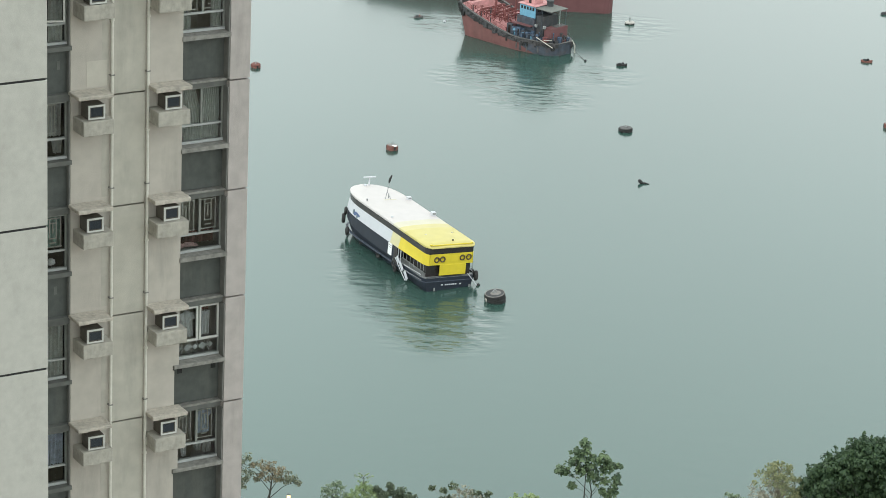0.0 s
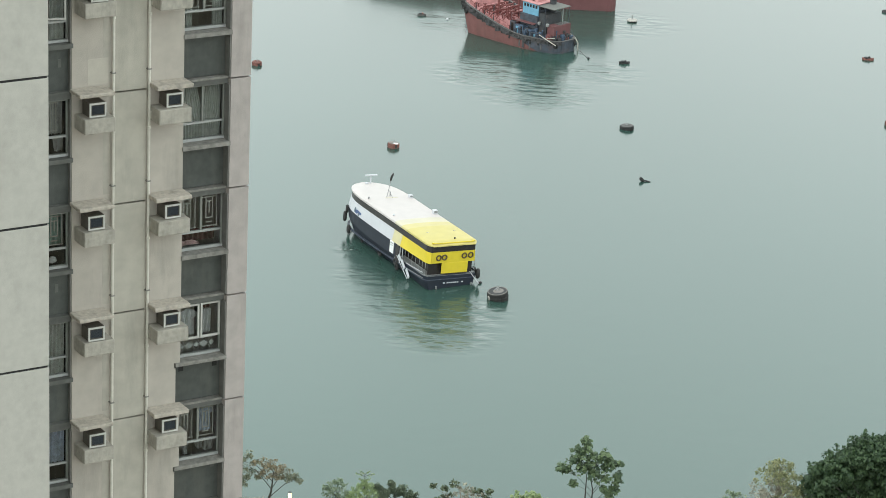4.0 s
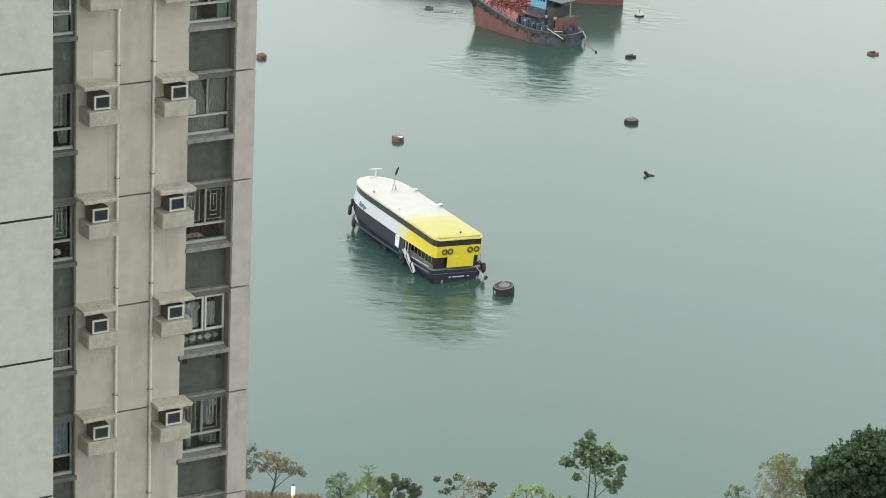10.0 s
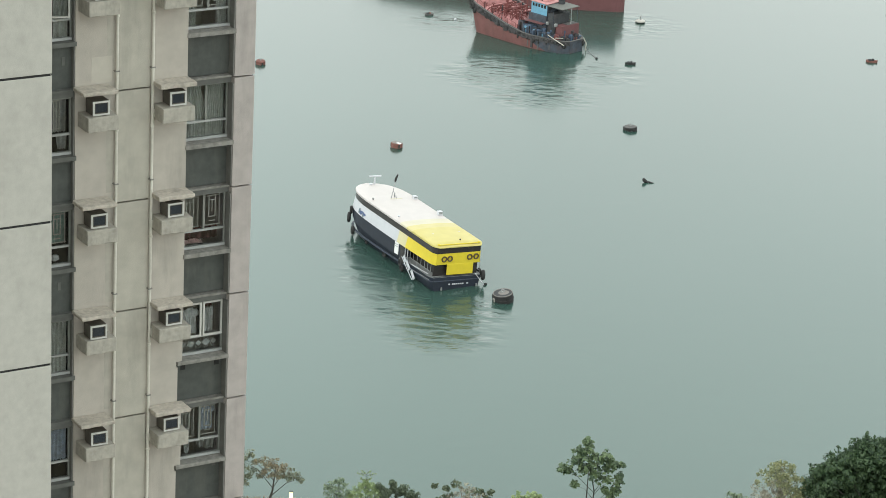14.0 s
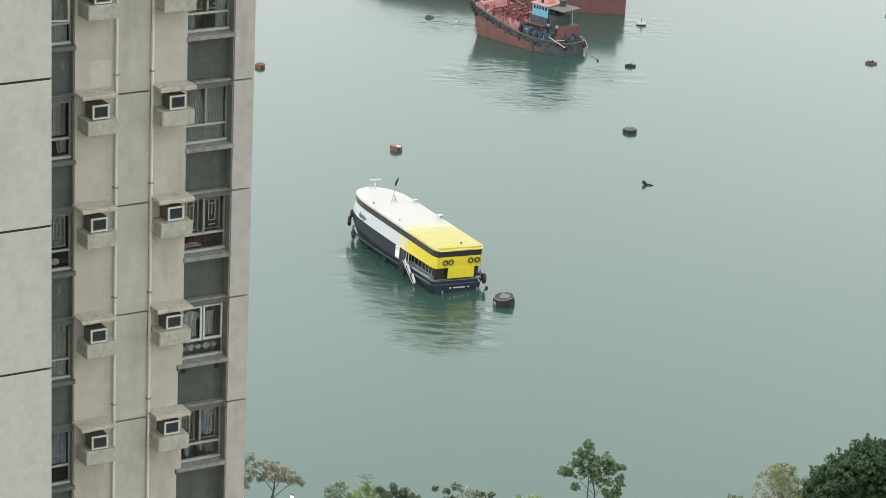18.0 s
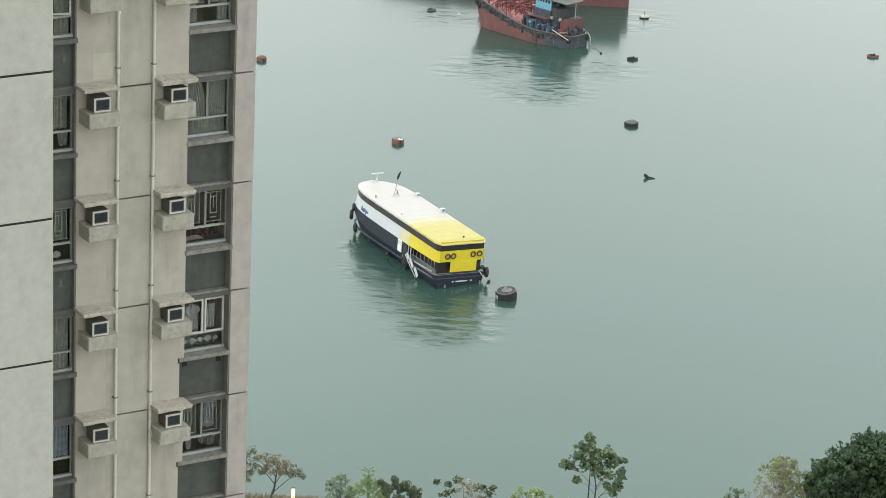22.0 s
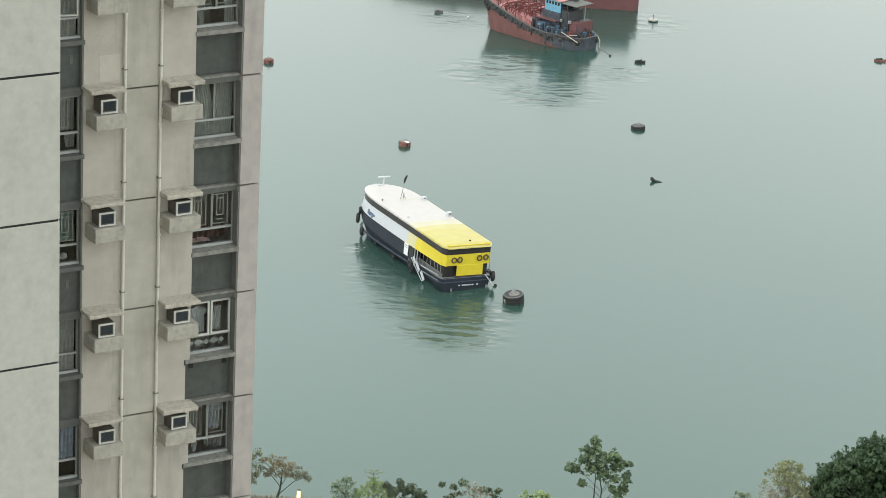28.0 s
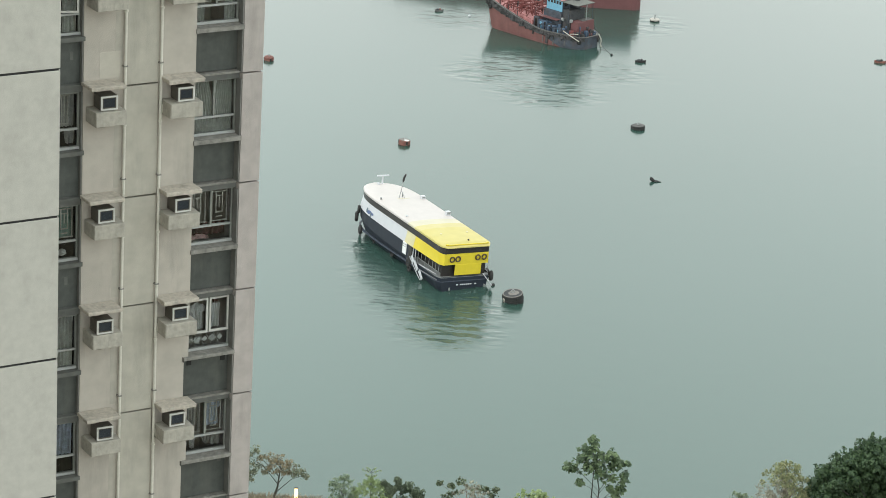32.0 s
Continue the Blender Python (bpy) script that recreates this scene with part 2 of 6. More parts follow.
NAVY = mat("navy_hull_paint", (0.011, 0.016, 0.028), 0.55, vary=0.15, scale=1.5, stains=0.25, stain_scale=0.7, streak=3, dirt=(0.035, 0.037, 0.04), bump=0.0)
BOAT_WHITE = mat("white_boat_paint", (0.5, 0.51, 0.54), 0.4, vary=0.03, scale=1.5, stains=0.08, stain_scale=0.9, streak=3, bump=0.0)
BOAT_YELLOW = mat("yellow_boat_paint", (0.62, 0.49, 0.03), 0.4, vary=0.05, scale=1.2, stains=0.1, stain_scale=0.8, streak=3, dirt=(0.5, 0.4, 0.1), bump=0.0)
ROOF_YELLOW = mat("yellow_roof_paint", (0.5, 0.425, 0.135), 0.5, vary=0.05, scale=0.8, stains=0.3, stain_scale=0.5, dirt=(0.55, 0.5, 0.24), bump=0.0)
ROOF_WHITE = mat("white_roof_paint", (0.505, 0.46, 0.45), 0.5, vary=0.04, scale=0.8, stains=0.12, stain_scale=0.5, dirt=(0.62, 0.55, 0.48), bump=0.0)
ROOF_FADED = mat("faded_yellow_roof_paint", (0.51, 0.44, 0.19), 0.5, vary=0.06, scale=0.8, stains=0.4, stain_scale=0.5, dirt=(0.52, 0.47, 0.32), bump=0.0)
ROOF_CREAM = mat("cream_roof_paint", (0.52, 0.475, 0.36), 0.5, vary=0.05, scale=0.8, stains=0.2, stain_scale=0.6, dirt=(0.5, 0.46, 0.33), bump=0.0)
BAND = mat("dark_window_band", (0.022, 0.018, 0.017), 0.25, vary=0.2, bump=0.0)
RUBBER = mat("black_rubber", (0.018, 0.018, 0.018), 0.8, vary=0.3, scale=6, stains=0.2, stain_scale=4, bump=0.3)
STRAKE_BLUE = mat("scuffed_blue_strake", (0.046, 0.058, 0.085), 0.6, vary=0.3, scale=3, stains=0.5, stain_scale=1.5, bump=0.1)
EMBLEM_GREY = mat("slate_emblem_paint", (0.1, 0.14, 0.17), 0.5, vary=0.2, bump=0.0)
SIDE_CREAM = mat("faded_cream_boat_paint", (0.56, 0.51, 0.3), 0.45, vary=0.06, scale=1.2, stains=0.35, stain_scale=0.8, streak=2, dirt=(0.55, 0.46, 0.12), bump=0.0)
BOARD = mat("bright_white_board", (0.78, 0.78, 0.78), 0.5, vary=0.04, bump=0.0)
RING = mat("faded_orange_ring", (0.075, 0.05, 0.02), 0.6, vary=0.15, bump=0.0)
STEEL = mat("grey_steel", (0.3, 0.31, 0.31), 0.5, 0.5, vary=0.15, bump=0.1)
ROPE = mat("pale_rope", (0.4, 0.385, 0.34), 0.9, vary=0.2, bump=0.2)
BLUE_LOGO = mat("blue_emblem_paint", (0.06, 0.1, 0.22), 0.5, vary=0.2, bump=0.0)

RED_HULL = mat("faded_red_hull", (0.165, 0.07, 0.065), 0.7, vary=0.15, scale=1.0, stains=0.6, stain_scale=0.9, streak=6, dirt=(0.1, 0.06, 0.055), bump=0.2, bump_scale=8)
BARGE_RED = mat("dull_red_barge", (0.135, 0.055, 0.057), 0.7, vary=0.12, scale=0.8, stains=0.4, stain_scale=0.4, streak=4, dirt=(0.12, 0.05, 0.05), bump=0.2, bump_scale=8)
DECK_PINK = mat("pink_red_deck", (0.5, 0.25, 0.25), 0.8, vary=0.2, scale=1.5, stains=0.5, stain_scale=0.8, dirt=(0.22, 0.09, 0.08), bump=0.2)
PIPE_RED = mat("red_oxide_pipe", (0.17, 0.048, 0.045), 0.6, vary=0.2, bump=0.1)
# both tanker blues are greyed: haze over the distance is put into the paint
MID_BLUE = mat("worn_hazed_blue_paint", (0.058, 0.09, 0.14), 0.6, vary=0.25, scale=2, stains=0.4, stain_scale=1.5, bump=0.1)
SKY_BLUE = mat("light_blue_paint", (0.14, 0.325, 0.455), 0.5, vary=0.1, scale=2, stains=0.3, stain_scale=1.0, streak=3, bump=0.0)
DECK_BLUE = mat("dark_blue_grey_paint", (0.045, 0.055, 0.072), 0.7, vary=0.35, scale=1.5, stains=0.7, stain_scale=1.2, dirt=(0.09, 0.06, 0.056), bump=0.2)
# black lifted to dark grey, the tanker's distance haze put into the colour
SHIP_DARK = mat("black_rubbing_strake", (0.045, 0.048, 0.052), 0.8, vary=0.3, scale=2, stains=0.4, stain_scale=1, dirt=(0.1, 0.06, 0.05), bump=0.3, bump_scale=10)
STRAKE = mat("scuffed_rubbing_strake", (0.05, 0.048, 0.05), 0.8, vary=0.4, scale=2.5, stains=0.8, stain_scale=1.4, dirt=(0.1, 0.082, 0.078), bump=0.4, bump_scale=8)
RAIL_CAP = mat("dusty_rail_cap", (0.1, 0.097, 0.095), 0.8, vary=0.25, scale=2, stains=0.6, stain_scale=1.2, dirt=(0.07, 0.06, 0.06), bump=0.2)
BUOY_RED = mat("rusty_red_buoy", (0.16, 0.062, 0.05), 0.8, vary=0.3, scale=3, stains=0.5, stain_scale=2, bump=0.3)
BUOY_TOP = mat("bleached_buoy_top", (0.2, 0.185, 0.175), 0.85, vary=0.2, scale=3, stains=0.6, stain_scale=1.5, bump=0.3)
BUOY_PALE = mat("chalky_buoy_paint", (0.42, 0.4, 0.37), 0.7, vary=0.15, scale=3, stains=0.5, stain_scale=1.5, dirt=(0.2, 0.1, 0.07), bump=0.2)

BARK = mat("grey_bark", (0.034, 0.034, 0.028), 0.9, vary=0.3, scale=4, bump=0.6, bump_scale=20)
PALE_BARK = mat("pale_bark", (0.22, 0.19, 0.15), 0.9, vary=0.3, scale=4, bump=0.6, bump_scale=20)
L_GREEN = leaf_mat("mid_green_leaf", (0.04, 0.072, 0.038), (0.15, 0.21, 0.1))
L_LIGHT = leaf_mat("light_green_leaf", (0.16, 0.22, 0.09), (0.33, 0.41, 0.2))
L_DARK = leaf_mat("dark_green_leaf", (0.02, 0.047, 0.022), (0.068, 0.116, 0.046))
L_BLUE = leaf_mat("blue_green_leaf", (0.055, 0.08, 0.05), (0.15, 0.185, 0.115))
L_BROWN = leaf_mat("brown_green_leaf", (0.13, 0.11, 0.063), (0.29, 0.24, 0.15))
L_OLIVE = leaf_mat("olive_leaf", (0.07, 0.088, 0.052), (0.26, 0.27, 0.18))
L_SAGE = leaf_mat("pale_sage_leaf", (0.1, 0.145, 0.09), (0.25, 0.305, 0.195))
L_PALE = leaf_mat("withered_leaf", (0.2, 0.19, 0.14), (0.42, 0.41, 0.33))
L_SPARSE = leaf_mat("sage_leaf", (0.045, 0.07, 0.04), (0.14, 0.165, 0.095))
L_YELLOW = leaf_mat("yellow_green_leaf", (0.12, 0.15, 0.065), (0.36, 0.36, 0.19))
L_STRAW = leaf_mat("dry_straw", (0.2, 0.17, 0.12), (0.38, 0.33, 0.24))
SOIL = mat("soil_and_turf", (0.1, 0.085, 0.05), 0.95, vary=0.4, scale=1.5, stains=0.5, stain_scale=0.15, dirt=(0.06, 0.075, 0.03), bump=0.6, bump_scale=6)
SEAWALL = mat("seawall_stone", (0.2, 0.19, 0.17), 0.9, vary=0.2, scale=1.0, stains=0.5, stain_scale=0.3, streak=2, bump=0.5, bump_scale=5)
POLE = mat("lamp_post_paint", (0.05, 0.055, 0.055), 0.5, 0.3, vary=0.1, bump=0.0)
GLOW = mat("lit_lantern", (1.0, 0.66, 0.26), 0.5, vary=0.02, bump=0.0, emit=3.2)


# ---------------------------------------------------------------- mesh helpers
def box(bm, x0, x1, y0, y1, z0, z1):
    v = [bm.verts.new((x, y, z)) for z in (z0, z1) for x, y in ((x0, y0), (x1, y0), (x1, y1), (x0, y1))]
    for f in ((3, 2, 1, 0), (4, 5, 6, 7), (0, 1, 5, 4), (1, 2, 6, 5), (2, 3, 7, 6), (3, 0, 4, 7)):
        bm.faces.new([v[i] for i in f])
    return bm


def boxes(*dims, bevel=0.0):
    bm = bmesh.new()
    for d in dims:
        box(bm, *d)
    if bevel:
        bmesh.ops.bevel(bm, geom=bm.edges[:], offset=bevel, segments=2, affect="EDGES", profile=0.6)
    return bm


def tube(bm, points, radii, sides=8, caps=True):
    """A tapered tube along points."""
    pts = [Vector(p) for p in points]
    rings = []
    for i, p in enumerate(pts):
        way = (pts[min(i + 1, len(pts) - 1)] - pts[max(i - 1, 0)]).normalized()
        a = way.cross(Vector((0, 0, 1)) if abs(way.z) < 0.95 else Vector((1, 0, 0))).normalized()
        b = way.cross(a)
        r = radii[i] if isinstance(radii, (list, tuple)) else radii
        rings.append([bm.verts.new(p + (a * math.cos(2 * math.pi * k / sides) + b * math.sin(2 * math.pi * k / sides)) * r) for k in range(sides)])
    for r0, r1 in zip(rings, rings[1:]):
        for k in range(sides):
            bm.faces.new((r0[k], r0[(k + 1) % sides], r1[(k + 1) % sides], r1[k]))
    if caps:
        bm.faces.new(rings[0][::-1])
        bm.faces.new(rings[-1])
    return bm


def lathe(bm, profile, sides=24, centre=(0, 0)):
    rings = []
    for r, z in profile:
        rings.append([bm.verts.new((centre[0] + r * math.cos(2 * math.pi * k / sides), centre[1] + r * math.sin(2 * math.pi * k / sides), z)) for k in range(sides)])
    for r0, r1 in zip(rings, rings[1:]):
        for k in range(sides):
            bm.faces.new((r0[k], r0[(k + 1) % sides], r1[(k + 1) % sides], r1[k]))
    bm.faces.new(rings[0][::-1])
    bm.faces.new(rings[-1])
    return bm


def torus(bm, m, big, small, seg=16, sides=8):
    rings = []
    for i in range(seg):
        a = 2 * math.pi * i / seg
        rings.append([bm.verts.new(m @ Vector(((big + small * math.cos(2 * math.pi * k / sides)) * math.cos(a),
                                               (big + small * math.cos(2 * math.pi * k / sides)) * math.sin(a),
                                               small * math.sin(2 * math.pi * k / sides)))) for k in range(sides)])
    for i in range(seg):
        r0, r1 = rings[i], rings[(i + 1) % seg]
        for k in range(sides):
            bm.faces.new((r0[k], r1[k], r1[(k + 1) % sides], r0[(k + 1) % sides]))
    return bm


def loft(bm, sections, close_ends=True, closed=False):
    """Skin of a row of sections, each a list of as many points."""
    rows = [[bm.verts.new(p) for p in s] for s in sections]
    for a, b in zip(rows, rows[1:]):
        for k in range(len(a) - (0 if closed else 1)):
            j = (k + 1) % len(a)
            bm.faces.new((a[k], a[j], b[j], b[k]))
    if close_ends:
        bm.faces.new(rows[0][::-1])
        bm.faces.new(rows[-1])
    return bm


def mesh_of(name, bm, material, smooth=False):
    bmesh.ops.recalc_face_normals(bm, faces=bm.faces[:])
    me = bpy.data.meshes.new(name)
    bm.to_mesh(me)
    bm.free()
    me.materials.append(material)
    if smooth:
        me.shade_smooth()
        me.set_sharp_from_angle(angle=radians(35))
    return me


def part(name, bm, material, parent, label="", at=None, smooth=False):
    me = bm if isinstance(bm, bpy.types.Mesh) else mesh_of(name, bm, material, smooth)
    ob = new(name, me)
    ob.parent = parent
    if at is not None:
        ob.location = at
    if label:
        ob["label"] = label
    return ob


def thing(name, m, label, category, group="", kind=""):
    ob = new(name)
    ob.empty_display_size = 0.3
    ob.matrix_world = m
    return tagged(ob, label, category, group, kind)


# ---------------------------------------------------------------- water and land
def sheet(name, material, x0, x1, y0, y1, z, label, category):
    bm = bmesh.new()
    bm.faces.new([bm.verts.new(p) for p in ((x0, y0, z), (x1, y0, z), (x1, y1, z), (x0, y1, z))])
    ob = new(name, mesh_of(name, bm, material))
    return tagged(ob, label, category, kind="structure")


water = sheet("water", water_mat(), -4000, 4000, -4000, 4000, 0.0, "calm milky green harbour water with low ripples", "water")

SHORE = 242.6
bm = boxes((-400, 400, -300, SHORE, -3.0, 4.0))
ground = tagged(new("ground", mesh_of("ground", bm, SOIL)), "rough turf and bare soil along the waterfront", "ground", kind="structure")
bm = boxes((-400, 400, SHORE + 0.003, SHORE + 0.6, -3.0, 4.02), bevel=0.04)
tagged(new("seawall", mesh_of("seawall", bm, SEAWALL)), "weathered grey stone seawall at the water's edge", "seawall", kind="structure")

# ---------------------------------------------------------------- the tower block
STOREY, TOP_JOINT, ABOVE, BELOW = 2.755, 96.26, 10, 33     # storeys over and under the joint at TOP_JOINT
tower = thing("apartment_building", pose(-7.83, 65.15, 0, 0, 0, 31.39), "tall weathered cream-grey concrete apartment tower beside the harbour", "building")
JOINTS = [TOP_JOINT - STOREY * k for k in range(-ABOVE, BELOW)]
ROOF_Z, FOOT_Z = JOINTS[0] + 0.02, 4.0


def ring_frame(u0, u1, v0, v1, z0, z1, f):
    """A rectangular frame of width f in one piece."""
    bm = bmesh.new()
    rows = [[(a, v0, c), (a, v1, c), (b, v1, d), (b, v0, d)] for a, c, b, d in
            ((u0, z0, u0 + f, z0 + f), (u1, z0, u1 - f, z0 + f), (u1, z1, u1 - f, z1 - f), (u0, z1, u0 + f, z1 - f))]
    rings = [[bm.verts.new(p) for p in r] for r in rows]
    for i in range(4):
        a, b = rings[i], rings[(i + 1) % 4]
        for k in range(4):
            bm.faces.new((a[k], a[(k + 1) % 4], b[(k + 1) % 4], b[k]))
    return bm


def window_meshes(u0, u1, mull, trans):
    """Frame, panes and bars of one window between u0 and u1, below the joint at z = 0."""
    z0, z1, v0, v1 = -1.57, -0.16, 0.29, 0.35
    f, t = 0.07, 0.05
    transom = boxes((u0 + f, u1 - f, v0 - 0.01, v1, trans - t / 2, trans + t / 2))
    mullion = boxes((mull - t / 2, mull + t / 2, v0 - 0.012, v1, trans + t / 2, z1 - f))
    panes = [boxes((a, b, v0 + 0.026, v0 + 0.032, c, d)) for a, b, c, d in
             ((u0 + f, mull - t / 2, trans + t / 2, z1 - f), (mull + t / 2, u1 - f, trans + t / 2, z1 - f), (u0 + f, u1 - f, z0 + f, trans - t / 2))]
    return (mesh_of("window", ring_frame(u0, u1, v0, v1, z0, z1, f), FRAME), mesh_of("transom", transom, PALE_FRAME), mesh_of("mullion", mullion, FRAME), mesh_of("bottom_rail", boxes((u0 + 0.01, u1 - 0.01, v0 - 0.045, v0 - 0.003, z0 + 0.004, z0 + 0.065), bevel=0.006), PALE_FRAME)), [mesh_of("pane", p, GLASS) for p in panes]


def grille_mesh(u0, u1, mull, trans, low=False):
    bm = bmesh.new()
    v, z1 = 0.42, -0.2
    for a, b in ((u0 + 0.08, mull - 0.05), (mull + 0.05, u1 - 0.08)):
        w = b - a
        at = [a + w * s for s in (0.08, 0.32, 0.68, 0.92)]
        for k, x in enumerate(at):
            inner = k in (1, 2)
            box(bm, x - 0.013, x + 0.013, v, v + 0.014, trans + (0.26 if inner else 0.04), z1 - (0.12 if inner else 0.04))
        box(bm, a + w * 0.5 - 0.012, a + w * 0.5 + 0.012, v, v + 0.014, trans + 0.4, z1 - 0.22)
        for x0, x1, zz in ((0.02, 0.98, trans + 0.05), (0.32, 0.68, trans + 0.26), (0.32, 0.68, trans + 0.15), (0.08, 0.92, z1 - 0.13), (0.32, 0.68, z1 - 0.24)):
            box(bm, a + w * x0, a + w * x1, v - 0.004, v + 0.01, zz, zz + 0.024)
    return mesh_of("grille", bm, GRILLE)


def lattice_mesh(u0, u1, z0, z1):
    bm = bmesh.new()
    n = 5
    w = (u1 - u0 - 0.12) / n
    for k in range(n):
        cx, cz, r = u0 + 0.06 + (k + 0.5) * w, (z0 + z1) / 2, min(w, z1 - z0 - 0.08) * 0.5
        r *= 1.0 if k % 2 else 0.78
        ends = [[bm.verts.new((cx + r * math.cos(a), y, cz + r * math.sin(a))) for a in (0, math.pi / 2, math.pi, math.pi * 1.5)] for y in (0.395, 0.41)]
        bm.faces.new(ends[0])
        bm.faces.new(ends[1][::-1])
        for i in range(4):
            bm.faces.new((ends[0][i], ends[1][i], ends[1][(i + 1) % 4], ends[0][(i + 1) % 4]))
        for lo, hi in ((z0 + 0.03, z1 - 0.03), (z1 - 0.03, z0 + 0.03)):
            tube(bm, [(cx + w * 0.12, 0.4, lo), (cx + w * 0.88, 0.4, hi)], 0.008, 4) if k < n - 1 else None
    return mesh_of("lattice", bm, CURTAIN_GREY)


def folds(u0, u1, z0, z1, v=0.385, depth=0.02, n=7, taper=0.0, left=0.0, right=0.0):
    """A hanging cloth with vertical folds."""
    bm = bmesh.new()
    steps, rows = n * 6, 5
    grid = []
    for j in range(rows + 1):
        s = j / rows
        z = z1 + (z0 - z1) * s
        a, b = u0 + taper * s * (u1 - u0) + left * min(1, s * 1.6), u1 - taper * s * (u1 - u0) * 0.3 + right * min(1, s * 1.6)
        grid.append([bm.verts.new((a + (b - a) * i / steps, v + depth * math.sin(2 * math.pi * n * i / steps + j * 0.35), z + 0.012 * math.sin(i * 1.7))) for i in range(steps + 1)])
    for r0, r1 in zip(grid, grid[1:]):
        for i in range(steps):
            bm.faces.new((r0[i], r0[i + 1], r1[i + 1], r1[i]))
    bmesh.ops.solidify(bm, geom=bm.faces[:], thickness=0.006)
    return bm


def shirt(u0, u1, z0, z1, v=0.43, sleeves=True):
    """A garment on a hanger: collar, shoulders, short sleeves and a loose hem."""
    bm = bmesh.new()
    c, w = (u0 + u1) / 2, (u1 - u0) / 2
    wide = [(0.0, 0.2), (0.05, 0.35), (0.1, 0.75), (0.2, 1.0 if sleeves else 0.8), (0.34, 0.95 if sleeves else 0.7), (0.38, 0.68), (0.7, 0.7), (1.0, 0.74)]
    grid = [[bm.verts.new((c + w * k * (i / 5 - 1), v + 0.02 * math.sin(i * 1.9 + s * 3), z1 + (z0 - z1) * s)) for i in range(11)] for s, k in wide]
    for r0, r1 in zip(grid, grid[1:]):
        for i in range(10):
            bm.faces.new((r0[i], r0[i + 1], r1[i + 1], r1[i]))
    bmesh.ops.solidify(bm, geom=bm.faces[:], thickness=0.008)
    return bm


def bundle(u, z, r, v=0.46):
    """A soft round roll of cloth, a little squashed."""
    bm = bmesh.new()
    bmesh.ops.create_icosphere(bm, subdivisions=2, radius=r)
    for p in bm.verts:
        if p.co.z < 0:
            p.co.x *= 1.25
        k = 1 + 0.12 * math.sin(p.co.x * 40 + u * 9) * math.cos(p.co.z * 31)
        p.co = Vector((u + p.co.x * k, v + p.co.y * 0.6 * k, z + p.co.z * 0.9 * k))
    return bm


def heap(u0, u1, z0, h, v0=0.42, v1=0.8, seed=0):
    """Bedding or clothes piled on the sill inside a window."""
    rnd = random.Random(seed)
    bm = bmesh.new()
    nx, ny = 14, 4
    g = [[bm.verts.new((u0 + (u1 - u0) * i / nx, v0 + (v1 - v0) * j / ny, z0 + h * math.sin(math.pi * min(1, max(0, i / nx))) ** 0.4 * (0.55 + 0.45 * rnd.random()) * math.sin(math.pi * (j + 0.6) / (ny + 1.2)))) for i in range(nx + 1)] for j in range(ny + 1)]
    for r0, r1 in zip(g, g[1:]):
        for i in range(nx):
            bm.faces.new((r0[i], r0[i + 1], r1[i + 1], r1[i]))
    bmesh.ops.solidify(bm, geom=bm.faces[:], thickness=0.02)
    return bm


R0, R1, RM, RT = 1.80, 3.04, 2.44, -1.12          # the wide window bay beside the corner pier
L0, L1, LM, LT = -2.36, -1.06, -1.66, -1.08       # the bay beside the wing
frame_r, panes_r = window_meshes(R0, R1, RM, RT)
frame_l, panes_l = window_meshes(L0, L1, LM, LT)
grille_r, grille_l = grille_mesh(R0, R1, RM, RT), grille_mesh(L0, L1, LM, LT)

G = 0.02                                          # half of an open joint between panels
def slab(x0, x1, y0, y1, z0, z1, seed):
    """A concrete slab with worn, uneven edges."""
    rnd = random.Random(seed)
    bm = boxes((x0, x1, y0, y1, z0, z1))
    bmesh.ops.subdivide_edges(bm, edges=[e for e in bm.edges if abs(e.verts[0].co.z - e.verts[1].co.z) < 1e-4], cuts=7, use_grid_fill=True)
    bmesh.ops.bevel(bm, geom=[e for e in bm.edges if e.calc_face_angle(0) > 0.8], offset=0.014, segments=1, affect="EDGES")
    for v in bm.verts:
        if v.co.y < -0.05:
            v.co += Vector((rnd.uniform(-1, 1), rnd.uniform(-1, 1), rnd.uniform(-1, 1))) * 0.006
    return bm


